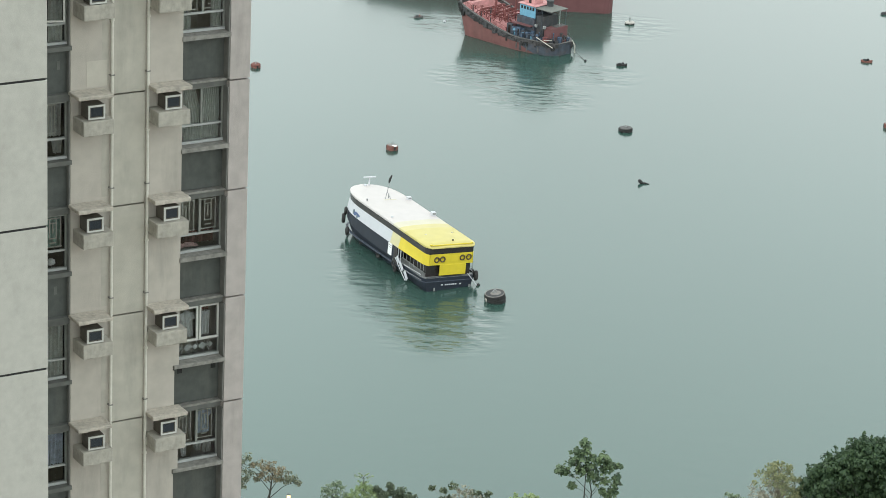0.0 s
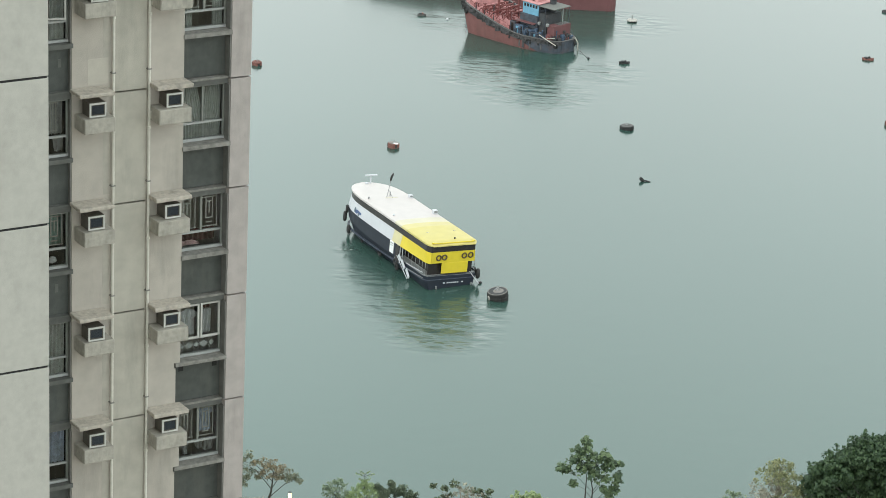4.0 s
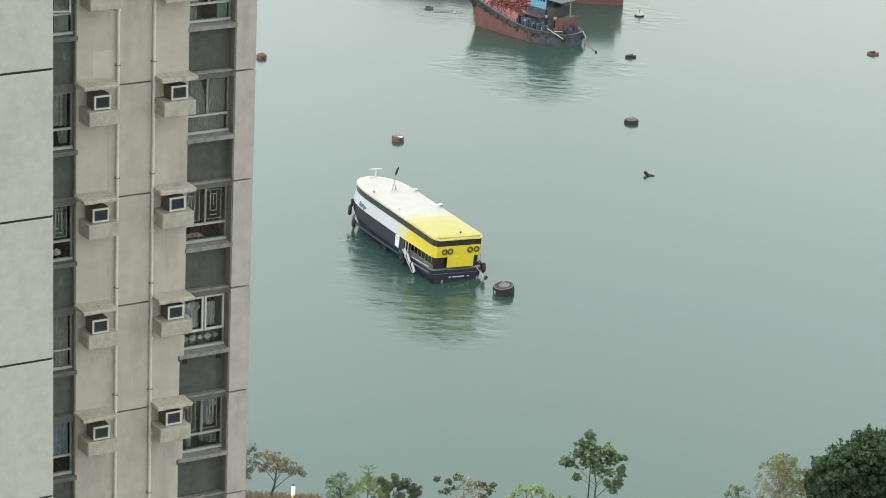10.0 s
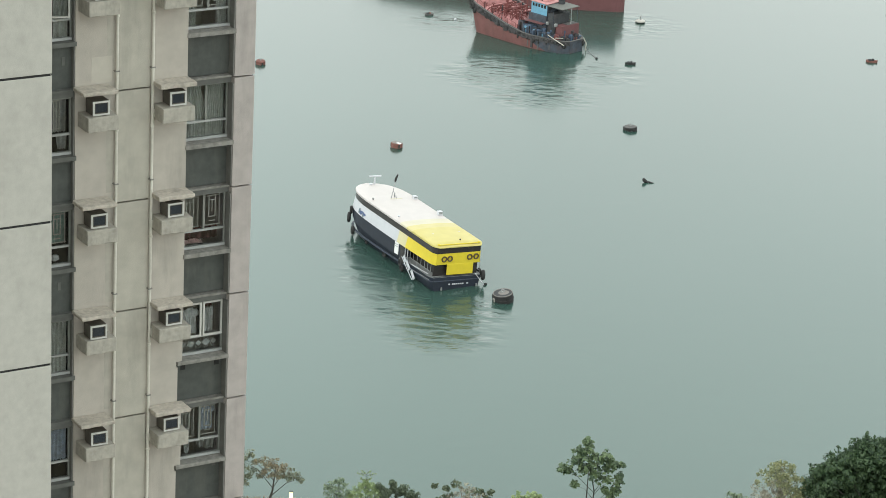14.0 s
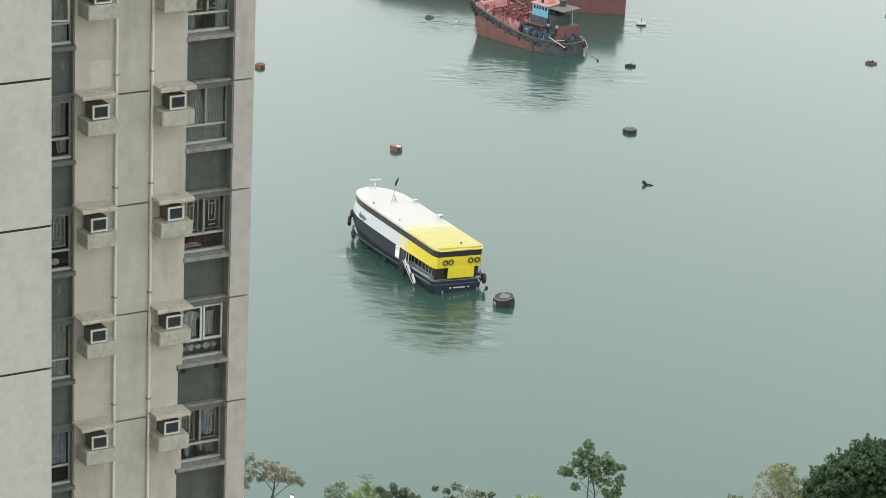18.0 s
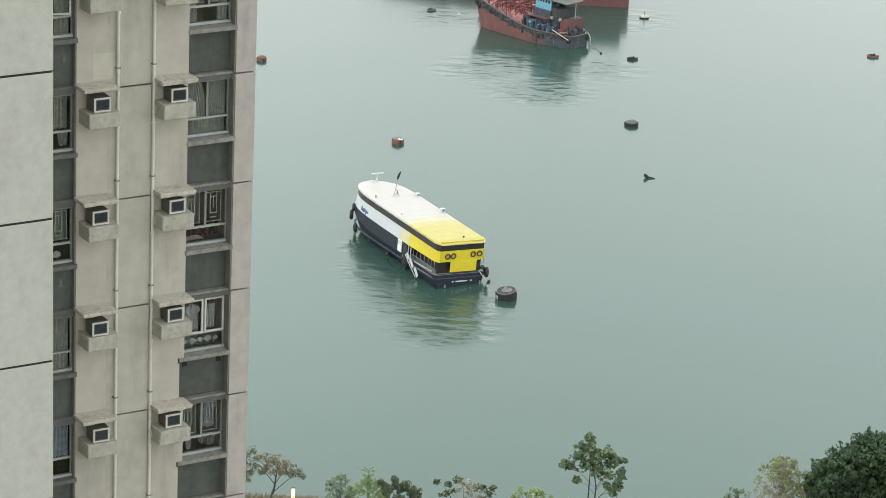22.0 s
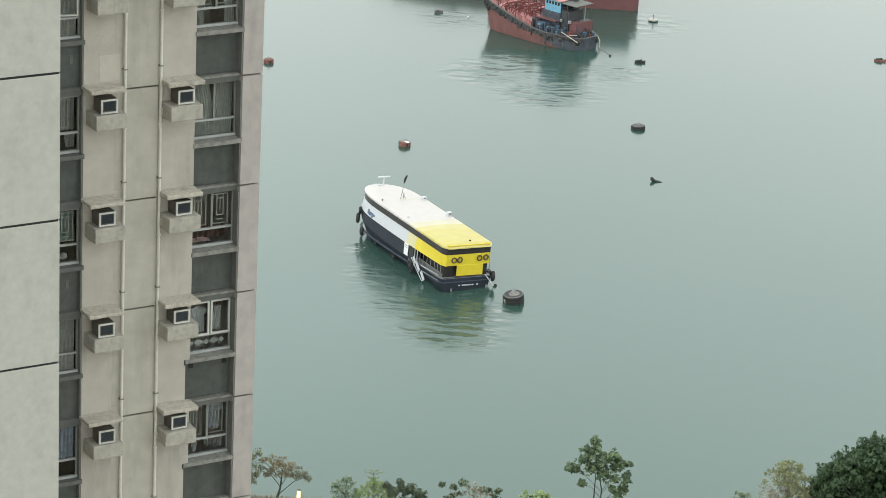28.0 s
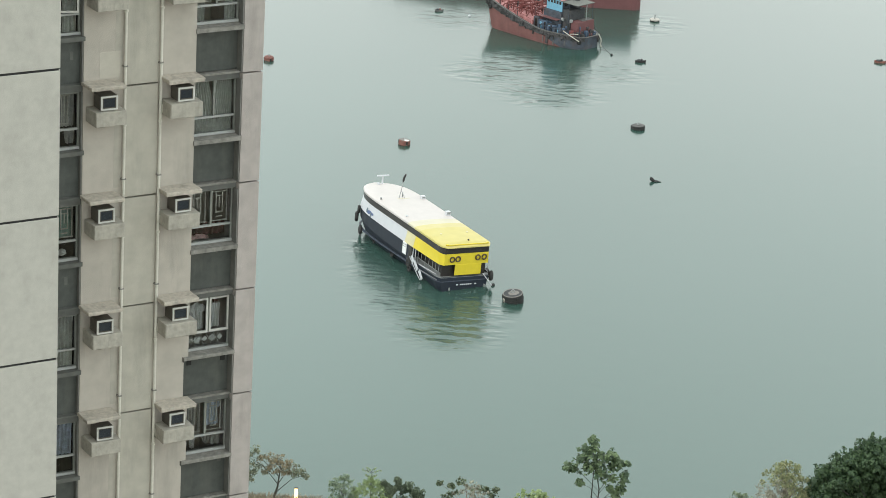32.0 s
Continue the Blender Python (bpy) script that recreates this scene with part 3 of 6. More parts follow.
SHALLOW = 0.12                                     # and its recess is shallower
LIFT = 0.11                                        # the narrow bay sits a little higher than the wide one
PIECES = [                                         # name, mesh, hung from the joint at z = 0
    ("centre_panel", mesh_of("centre_panel", boxes((0.0, 0.83, -0.022, 0.3, -STOREY + G, -G), bevel=0.006), CONCRETE)),
    ("pier_panel", mesh_of("pier_panel", boxes((R1, 3.57, 0.0, 0.8, -STOREY + G, -G), bevel=0.008), PIER_WALL)),
    ("plain_panel", mesh_of("plain_panel", boxes((L1, 0.0, 0.0, 0.38, -STOREY, 0.0)), WARM_WALL)),
    ("plain_panel", mesh_of("plain_panel", boxes((0.83, R0, 0.0, 0.38, -STOREY, 0.0)), WARM_WALL)),
    ("stepped_panel", mesh_of("stepped_panel", boxes((0.83, R0, 0.0, 0.38, -1.555, 0.0), (0.83, R0 - 0.16, 0.0, 0.38, -1.7, -1.555), (0.83, R0 - 0.12, 0.0, 0.38, -STOREY, -1.7)), WARM_WALL)),
    ("wide_sill", mesh_of("wide_sill", boxes((R0 - 0.14, R1, -0.05, 0.36, -1.67, -1.575), (R0 - 0.1, R1, 0.1, 0.36, -1.71, -1.67), bevel=0.012), LEDGE)),
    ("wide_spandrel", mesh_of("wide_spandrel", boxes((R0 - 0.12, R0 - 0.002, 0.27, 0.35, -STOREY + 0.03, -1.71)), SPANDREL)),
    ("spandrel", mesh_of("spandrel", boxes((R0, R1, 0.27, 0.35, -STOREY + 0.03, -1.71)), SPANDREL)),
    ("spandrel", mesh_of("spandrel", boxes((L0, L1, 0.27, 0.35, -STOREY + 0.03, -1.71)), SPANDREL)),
    ("window_head", mesh_of("window_head", boxes((R0, R1, 0.17, 0.36, -0.16, -0.022)), JAMB)),
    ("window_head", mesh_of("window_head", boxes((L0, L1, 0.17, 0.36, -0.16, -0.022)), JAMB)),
    ("head_lip", mesh_of("head_lip", boxes((R0, R1, 0.12, 0.36, -0.02, 0.03)), LEDGE)),
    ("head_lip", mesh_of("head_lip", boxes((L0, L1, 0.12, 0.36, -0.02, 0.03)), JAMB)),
    ("window_sill", mesh_of("window_sill", boxes((R0 - 0.02, R1, -0.04, 0.36, -1.68, -1.575), (R0, R1, 0.16, 0.36, -1.71, -1.68)), LEDGE)),
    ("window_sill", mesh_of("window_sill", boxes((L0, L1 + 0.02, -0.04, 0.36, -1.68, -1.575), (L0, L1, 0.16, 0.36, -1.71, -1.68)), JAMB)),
    ("jamb", mesh_of("jamb", boxes((R1 - 0.035, R1 - 0.003, 0.02, 0.27, -STOREY + 0.03, -0.16)), LIGHT_JAMB)),
    ("jamb", mesh_of("jamb", boxes((L1 - 0.035, L1 - 0.003, 0.02, 0.146, -STOREY + 0.03, -0.16)), LIGHT_JAMB)),
    ("canopy", mesh_of("canopy", slab(0.87, 1.80, -0.53, -0.002, 0.065, 0.17, 1), SLAB)),
    ("canopy", mesh_of("canopy", slab(-1.12, -0.24, -0.60, -0.002, 0.12, 0.21, 2), SLAB)),
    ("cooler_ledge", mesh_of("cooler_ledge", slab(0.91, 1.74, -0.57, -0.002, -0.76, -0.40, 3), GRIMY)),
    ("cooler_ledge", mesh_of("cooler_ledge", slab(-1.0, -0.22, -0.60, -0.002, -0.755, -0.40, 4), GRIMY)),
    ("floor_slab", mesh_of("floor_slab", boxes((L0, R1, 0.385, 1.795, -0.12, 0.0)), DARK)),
]
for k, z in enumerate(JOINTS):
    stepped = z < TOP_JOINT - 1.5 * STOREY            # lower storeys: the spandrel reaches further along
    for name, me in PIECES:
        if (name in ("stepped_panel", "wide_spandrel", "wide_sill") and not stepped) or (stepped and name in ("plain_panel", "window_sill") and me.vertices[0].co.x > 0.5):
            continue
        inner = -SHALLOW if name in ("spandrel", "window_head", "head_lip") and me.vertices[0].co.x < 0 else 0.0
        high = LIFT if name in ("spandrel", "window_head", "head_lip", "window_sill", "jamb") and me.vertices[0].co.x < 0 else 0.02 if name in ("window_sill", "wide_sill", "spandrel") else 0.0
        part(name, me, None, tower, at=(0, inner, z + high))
    for me, panes, n in ((frame_r, panes_r, "window"), (frame_l, panes_l, "window")):
        w = part(n, me[0], None, tower, at=(0, -SHALLOW if me is frame_l else 0, z + (LIFT if me is frame_l else 0.02)))
        part("transom", me[1], None, w)
        part("mullion", me[2], None, w)
        part("bottom_rail", me[3], None, w)
        for p in panes:
            pane = part("pane", p, None, w)
            pane.visible_shadow = False

# what shows behind the glass of the storeys in view
def dress(z, side, *stuff):
    z += LIFT if side == "l" else 0.02
    for name, bm, material, label in stuff:
        part(name, bm, material, tower, label, at=(0, -SHALLOW if side == "l" else 0, z))


Z = [TOP_JOINT - STOREY * k for k in range(-1, 6)]
for z, side in ((Z[0], "r"), (Z[2], "r"), (Z[4], "r"), (Z[2], "l"), (Z[0], "l")):
    part("grille", grille_r if side == "r" else grille_l, None, tower, at=(0, 0 if side == "r" else -SHALLOW, z + (0.02 if side == "r" else LIFT)))
bars = [(u - 0.012, u + 0.012, 0.3, 0.314, LT + 0.06, -0.22) for u in (-1.61, -1.54, -1.47, -1.40, -1.33)]
part("grille", boxes(*bars, (-1.64, -1.29, 0.294, 0.31, LT + 0.1, LT + 0.124), (-1.64, -1.29, 0.294, 0.31, -0.3, -0.276)), GRILLE, tower, "plain upright window bars", at=(0, 0, Z[1] + LIFT))
dress(Z[0], "r", ("curtain", folds(1.85, 2.2, -1.54, -0.2, n=4, taper=0.2), CURTAIN, ""), ("curtain", folds(2.7, 2.97, -1.54, -0.2, n=4), CURTAIN, ""))
dress(Z[1], "r", ("curtain", folds(1.84, 2.31, -1.53, -0.2, v=0.385, n=9, right=0.21), CURTAIN, ""), ("curtain", folds(2.5, 2.97, -1.53, -0.2, v=0.41, n=9, depth=0.015, left=-0.06), CURTAIN, ""))
dress(Z[2], "r", ("cloth", folds(1.84, 2.97, -1.46, -1.14, v=0.6, n=8), MAROON, "maroon cloth behind the lower pane"), ("pillow", heap(1.9, 2.5, -1.5, 0.14, v0=0.38, v1=0.56, seed=2), PINK, "pale pink pillow on the sill"))
dress(Z[3], "r", ("shirt", shirt(1.92, 2.42, -1.05, -0.36, v=0.38), CURTAIN_WHITE, "pale blue shirt on a hanger"), ("towel", folds(2.56, 2.82, -1.06, -0.45, v=0.42, n=3), CURTAIN_WHITE, "white towel hung to dry"), ("shorts", folds(2.6, 2.8, -0.42, -0.27, v=0.43, n=2), MAROON, ""))
for a, b in ((R0 + 0.06, RM - 0.02), (RM + 0.02, R1 - 0.06)):
    part("casement", ring_frame(a, b, 0.24, 0.285, RT + 0.03, -0.2, 0.045), AC_WHITE, tower, "white casement sash", at=(0, 0, Z[3]))
part("lattice", lattice_mesh(R0 + 0.05, R1 - 0.05, -1.5, RT - 0.02), None, tower, "grey diamond lattice in the lower pane", at=(0, 0, Z[3]))
dress(Z[4], "r", ("cloth", folds(1.87, 2.02, -1.5, -1.16, v=0.43, n=2, depth=0.03, taper=-0.2), CURTAIN_WHITE, "white cloth hung on the sill"), ("cloth", folds(2.09, 2.26, -1.5, -1.2, v=0.45, n=2, depth=0.03, taper=0.25), CURTAIN_WHITE, "white cloth hung on the sill"), ("cloth", folds(2.4, 2.66, -1.4, -1.16, v=0.42, n=2, depth=0.03, taper=0.35), CURTAIN_GREY, ""), ("cloth", folds(2.72, 2.94, -1.48, -1.2, v=0.46, n=2, depth=0.03, taper=-0.15), CURTAIN_GREY, ""),
      ("shirt", shirt(2.5, 2.94, -0.95, -0.26, v=0.46), CURTAIN_BLUE, "blue-grey shirt on a hanger"), ("towel", folds(1.95, 2.05, -1.08, -0.25, v=0.43, n=2), CURTAIN_GREY, ""), ("towel", folds(2.13, 2.2, -1.08, -0.25, v=0.43, n=2), CURTAIN_GREY, ""), ("towel", folds(2.3, 2.37, -1.06, -0.28, v=0.43, n=2), CURTAIN_GREY, ""))
dress(Z[5], "r", ("curtain", folds(1.9, 2.5, -1.53, -0.2, n=6), CURTAIN, ""))
dress(Z[1], "l", ("curtain", folds(-1.62, -1.15, -1.05, -0.2, v=0.45, n=4), CURTAIN_GREY, ""), ("cloth", folds(-1.42, -1.14, -1.46, -1.12, v=0.42, n=2, taper=0.2), CURTAIN_GREY, "grey cloth behind the lower pane"))
dress(Z[2], "l", ("curtain", folds(-2.2, -1.14, -1.05, -0.2, v=0.5, n=8), CURTAIN_GREEN, "green curtain behind the grille"), ("bundle", bundle(-1.62, -1.4, 0.1), CURTAIN_GREY, ""), ("bundle", bundle(-1.4, -1.4, 0.1), CURTAIN_GREY, ""))
dress(Z[3], "l", ("curtain", folds(-1.62, -1.14, -1.54, -0.2, v=0.385, n=5), CURTAIN, ""))
dress(Z[4], "l", ("curtain", folds(-1.62, -1.14, -1.06, -0.2, v=0.385, n=5), CURTAIN_BLUE, ""))
dress(Z[0], "l", ("curtain", folds(-1.5, -1.14, -1.54, -0.2, n=4), CURTAIN, ""))

part("casement", ring_frame(0, 0.48, -0.02, 0.02, -1.0, -0.18, 0.04), AC_WHITE, tower, "white casement sash standing ajar").matrix_basis = pose(-1.66, 0.14, Z[0] + LIFT, 0, 0, -16)

for z, u, s in ((Z[3], 1.95, 0.13), (Z[3], 2.86, 0.13), (Z[4], 2.0, 0.07), (Z[4], 2.85, 0.1), (Z[1], 2.5, 0.04), (Z[2], 1.93, 0.05), (Z[2], 2.62, 0.06)):
    part("repair_patch", boxes((u - s / 2, u + s / 2, 0.262, 0.2695, -1.74 - s * 1.3, -1.74)), GAP if s > 0.11 else JAMB, tower, "dark mortar patch", at=(0, 0, z))
for z, u in ((Z[2], -1.38), (Z[0], -1.3)):
    part("repair_patch", boxes((u - 0.04, u + 0.04, 0.142, 0.1495, -2.05, -1.85)), JAMB, tower, "dark mortar patch", at=(0, 0, z))

part("repainted_patch", boxes((-0.66, -0.14, -0.004, 0.0, 0.24, 0.86)), FRESH, tower, "pale repainted patch of wall", at=(0, 0, Z[1]))
# thin strip beside the left pipe, slightly darker and greyer than the wall
for z in Z:
    part("pipe_chase", boxes((-0.27, -0.09, -0.003, 0.0, -STOREY + 0.28, -0.8)), GREYER_WALL, tower, "slightly greyer strip of wall beside the pipe", at=(0, 0, z))

# drainpipes with collars, and the small outlet beside each ledge
for u, seen in ((-0.045, 1), (0.868, 1)):
    pipe = part("drainpipe", tube(bmesh.new(), [(u, -0.075, FOOT_Z), (u, -0.075, ROOF_Z)], 0.036, 10), PIPE, tower, "cream drainpipe", smooth=True)
    collar = mesh_of("collar", lathe(bmesh.new(), [(0.044, -0.03), (0.05, -0.025), (0.05, 0.025), (0.044, 0.03)], 10), PIPE)
    clip = mesh_of("clip", boxes((-0.06, 0.048, -0.048, 0.072, -0.014, 0.014)), LEDGE)
    for z in JOINTS:
        part("clip", clip, None, pipe, at=(u, -0.075, z + 0.5))
        part("collar", collar, None, pipe, at=(u, -0.075, z - 0.93))
outlet = mesh_of("outlet", boxes((0.905, 0.95, -0.12, -0.002, -0.72, -0.52), bevel=0.008), PIPE)
for z in JOINTS:
    part("outlet", outlet, None, tower, at=(0, 0, z))

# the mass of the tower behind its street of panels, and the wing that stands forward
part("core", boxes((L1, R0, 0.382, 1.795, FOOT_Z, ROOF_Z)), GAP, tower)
part("body", boxes((-16.0, 3.555, 1.8, 15.0, FOOT_Z, ROOF_Z)), CONCRETE, tower)
part("corner_wall", boxes((R1, 3.54, 0.805, 1.795, FOOT_Z, ROOF_Z)), PIER_WALL, tower)
part("backing", boxes((R1 + 0.02, 3.53, 0.03, 0.8, FOOT_Z, FOOT_Z + 0.4), (0.02, 0.81, 0.0, 0.38, FOOT_Z, FOOT_Z + 0.4)), GAP, tower)
part("link_wall", boxes((-16.0, L0, 0.0, 1.795, FOOT_Z, ROOF_Z)), WARM_WALL, tower)
part("parapet", boxes((-16.0, 3.56, 0.0, 0.3, ROOF_Z + 0.003, ROOF_Z + 1.1), (-16.0, 3.56, 14.7, 15.0, ROOF_Z + 0.003, ROOF_Z + 1.1)), CONCRETE, tower)
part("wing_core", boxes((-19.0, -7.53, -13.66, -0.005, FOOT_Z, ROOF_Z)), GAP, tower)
WING_Z = 101.22
for c, (u0, u1) in enumerate(((-10.6, -7.515), (-13.7, -10.63), (-16.8, -13.73), (-19.0, -16.83))):
    me = mesh_of("wing_panel", boxes((u0, u1, -13.7, -13.663, -STOREY + G + 0.004, -G - 0.004), bevel=0.008), WING_WALL)
    side = mesh_of("wing_panel", boxes((-7.527, -7.5, -13.66 + 3.4 * c, -13.66 + 3.4 * c + 3.37, -STOREY + G, -G)), WING_WALL)
    for k in range(-8, 36):
        z = WING_Z - STOREY * k
        if FOOT_Z + STOREY < z < ROOF_Z + 0.5:
            part("wing_panel", me, None, tower, at=(0, 0, z))
            part("wing_panel", side, None, tower, at=(0, 0, z))


def air_conditioner(u, z, back, tilt=0.0, label=""):
    """A window cooler that sticks out over its ledge: casing, pale front frame, dark fins, feet."""
    m = tower.matrix_basis @ pose(u, -back, z, 0, 0, tilt)
    ac = thing("air_conditioner", m, label or "boxy window air conditioner with pale frame on concrete ledge", "air conditioner", "air conditioners on the tower")
    w, h, d = 0.42, 0.36, 0.40
    part("casing", boxes((0, w, 0.012, d, 0.02, h), bevel=0.01), AC_BODY, ac)
    t = 0.04
    part("front_frame", ring_frame(0, w, -0.02, 0.012, 0.02, h, t), AC_WHITE, ac)
    part("bezel", ring_frame(t, w - t, -0.008, 0.012, 0.02 + t, h - t, 0.022), AC_BODY, ac)
    n = 22
    zig = [[(x, (-0.006 if i % 2 else 0.006), 0.084 + (h - 0.148) * i / n) for i in range(n + 1)] for x in (t + 0.022, w - t - 0.022)]
    part("louvre", loft(bmesh.new(), zig, False), AC_GRILLE, ac)
    for x in (0.05, w - 0.08):
        part("foot", boxes((x, x + 0.03, 0.04, d - 0.04, 0.0, 0.02)), AC_BODY, ac)
    return ac


ac_r = air_conditioner(1.14, Z[1] - 0.40, 0.45)
ac_l = air_conditioner(-0.84, Z[1] - 0.40, 0.50)
for k, z in enumerate(JOINTS):
    rnd = random.Random(k)
    if abs(z - Z[1]) > 0.1:
        copy_thing(ac_r, tower.matrix_basis @ pose(1.14 + rnd.uniform(-0.03, 0.03), -0.45 + rnd.uniform(-0.05, 0.05), z - 0.40, 0, 0, rnd.uniform(-3, 3)))
        copy_thing(ac_l, tower.matrix_basis @ pose(-0.84 + rnd.uniform(-0.05, 0.02), -0.50 + rnd.uniform(-0.05, 0.08), z - 0.40, 0, 0, rnd.uniform(-3, 3)))

# ---------------------------------------------------------------- the moored ferry
HALF, HULL = 3.13, 3.4


def half_beam(y, full=HALF):
    """Half breadth of the ferry's deck line at y metres ahead of the stern."""
    if y < 16.0:
        return full - 0.34 * max(0, 1 - y / 0.9) ** 2
    s = min(1.0, (y - 16.0) / 7.6)
    return full * math.sqrt(max(0.0, 1 - s ** 3.0))


STATIONS = [0, 0.1, 0.25, 0.45, 0.7, 1.0, 2, 4, 6, 8, 10, 12, 14, 16, 17.5, 18.8, 20, 21, 21.9, 22.6, 23.1, 23.4, 23.55]
FERRY_AT, FERRY_TURN, HEEL = (0.81, 312.58), 28.24, 3.2
ferry = thing("ferry", pose(*FERRY_AT, 0, 0, HEEL, FERRY_TURN), "moored passenger ferry, white forward and yellow aft over a navy hull", "ferry")


def sheer(y):
    return 1.45 + 0.9 * max(0, (y - 13) / 10.5) ** 1.6


def navy_line(y):
    return 2.95 + 0.16 * max(0, (y - 13) / 10.5) ** 1.5


def shell(y0, y1, z_low, z_high, out=0.0, low_in=0.0, thick=0.12, full=HALF, sides=(-1, 1)):
    """Side plating along the deck line between y0 and y1, closed round the bow when y1 reaches it."""
    ys = [y for y in STATIONS if y0 < y < y1]
    ys = [y0] + ys + [y1]
    bm = bmesh.new()
    for side in sides:
        rows = []
        for y in ys:
            b = half_beam(y, full) + out
            lo, hi = (z_low(y) if callable(z_low) else z_low), (z_high(y) if callable(z_high) else z_high)
            cut = low_in(y) if callable(low_in) else low_in
            rows.append([(side * (b - cut), y, lo), (side * b, y, hi), (side * max(0.0, b - thick), y, hi), (side * max(0.0, b - cut - thick), y, lo)])
        loft(bm, rows, True, True)
    return bm


hull = bmesh.new()
rows = []
for y in STATIONS:
    b, s = half_beam(y, HULL), sheer(y)
    wl_b = half_beam(min(23.55, y + 1.3 * max(0, (y - 12) / 11.5)), HULL) * (0.92 - 0.12 * min(1, y / 6))
    rows.append([(-b, y, s), (-(b + wl_b) / 2 - 0.03, y, s * 0.5), (-wl_b, y, 0.0), (-wl_b * 0.75, y, -0.8), (wl_b * 0.75, y, -0.8), (wl_b, y, 0.0), ((b + wl_b) / 2 + 0.03, y, s * 0.5), (b, y, s)])
loft(hull, rows, True, True)
part("hull", hull, NAVY, ferry, "navy-blue steel hull", smooth=True)
for side in (-1, 1):
    part("rubbing_strake", shell(0.0, 23.55, lambda y: 0.98 - 0.3 * min(1, y / 14), lambda y: 1.07 - 0.3 * min(1, y / 14), out=0.02, thick=0.3, full=HULL, sides=(side,)), STRAKE_BLUE, ferry, "scuffed grey-blue rubbing strake")
part("rubbing_strake", boxes((-HULL + 0.38, HULL - 0.38, -0.06, 0.06, 0.98, 1.07)), STRAKE_BLUE, ferry, "scuffed grey-blue rubbing strake")
part("deck", loft(bmesh.new(), [[(s * (half_beam(y, HULL) - 0.08), y, sheer(y) + h) for s, h in ((-1, 0.01), (1, 0.01), (1, 0.05), (-1, 0.05))] for y in STATIONS[:-1]], True, True), STEEL, ferry)

# sides: white forward from the deck, yellow aft as a deep fascia over the open after deck
for side in (-1, 1):
    part("topside_plating", shell(7.4, 23.55, lambda y: sheer(y) - 0.03, navy_line, out=0.0, full=HULL, sides=(side,)), NAVY, ferry, "navy topside plating")
    part("side_plating", shell(8.7, 23.5, lambda y: navy_line(y) + 0.002, 4.3, low_in=-0.26, sides=(side,)), BOAT_WHITE, ferry, "white side plating")
    part("side_plating", shell(6.6, 8.69, 2.96, 4.3, low_in=-0.26, sides=(side,)), SIDE_CREAM, ferry, "faded cream side plating")
    part("side_plating", shell(0.0, 6.58, 2.97, 4.3, low_in=lambda y: -0.04 - 0.22 * min(1, y / 6.6), sides=(side,)), BOAT_YELLOW, ferry, "yellow side plating over the open after deck")
    part("window_band", shell(0.0, 23.4, 4.303, 5.05, out=-0.02, sides=(side,)), BAND, ferry, "long black window band under the roof")
part("stern_fascia", boxes((-HALF + 0.36, HALF - 0.36, 0.0, 0.12, 3.0, 4.3)), BOAT_YELLOW, ferry, "yellow stern fascia")
part("stern_band", boxes((-HALF + 0.37, HALF - 0.37, 0.015, 0.12, 4.303, 5.05)), BAND, ferry, "black band across the stern")
part("stern_door", boxes((-1.36, 2.0, -0.03, 0.1, 1.73, 2.998), bevel=0.02), BOAT_YELLOW, ferry, "yellow stern door panel")
part("stern_bulkhead", boxes((-HALF + 0.3, HALF - 0.3, 0.5, 0.6, 1.5, 3.9)), BAND, ferry)
part("after_bulkhead", boxes((-HALF + 0.2, HALF - 0.2, 7.25, 7.36, 1.5, 4.3)), NAVY, ferry)
for x in (-HALF + 0.9, HALF - 0.98):
    part("cabin_side", boxes((x, x + 0.08, 0.6, 7.2, 1.5, 4.3)), BAND, ferry)


def roof_piece(y0, y1, material, label):
    """A stretch of the roof: a rounded edge, a chamfer and a low crown."""
    ys = [y0] + [y for y in STATIONS if y0 < y < y1] + [y1]
    rows = []
    for y in ys:
        b = half_beam(y, HALF + 0.05)
        fall = 0.22 * max(0, 1 - y / 0.8) ** 1.5 + 0.3 * max(0, (y - 19.5) / 4.0) ** 2
        i = min(0.42, b * 0.5)
        top = 5.24 - fall * 0.4
        prof = [(-b - 0.03, 5.053), (-b - 0.03, top), (-b + i * 0.2, top + 0.07 - fall * 0.1), (-b + i, 5.40 - fall), (-b * 0.4, 5.50 - fall), (b * 0.4, 5.50 - fall), (b - i, 5.40 - fall), (b - i * 0.2, top + 0.07 - fall * 0.1), (b + 0.03, top), (b + 0.03, 5.053)]
        rows.append([(x, y, z) for x, z in prof])
    return part("roof", loft(bmesh.new(), rows, True, True), material, ferry, label, smooth=True)


roof_piece(-0.25, 5.6, ROOF_YELLOW, "yellow after roof")
roof_piece(5.603, 7.0, ROOF_FADED, "faded yellow roof panel")
roof_piece(7.003, 8.6, ROOF_CREAM, "cream roof panel")
roof_piece(8.603, 23.6, ROOF_WHITE, "white forward roof")
part("stern_lip", boxes((-2.55, 2.55, 0.0, 0.12, 5.3, 5.42), bevel=0.04), BOAT_YELLOW, ferry)
for x in (-2.6, 2.6):
    part("roof_cleat", boxes((x - 0.12, x + 0.12, 0.1, 0.32, 5.3, 5.45), bevel=0.03), BOAT_YELLOW, ferry)

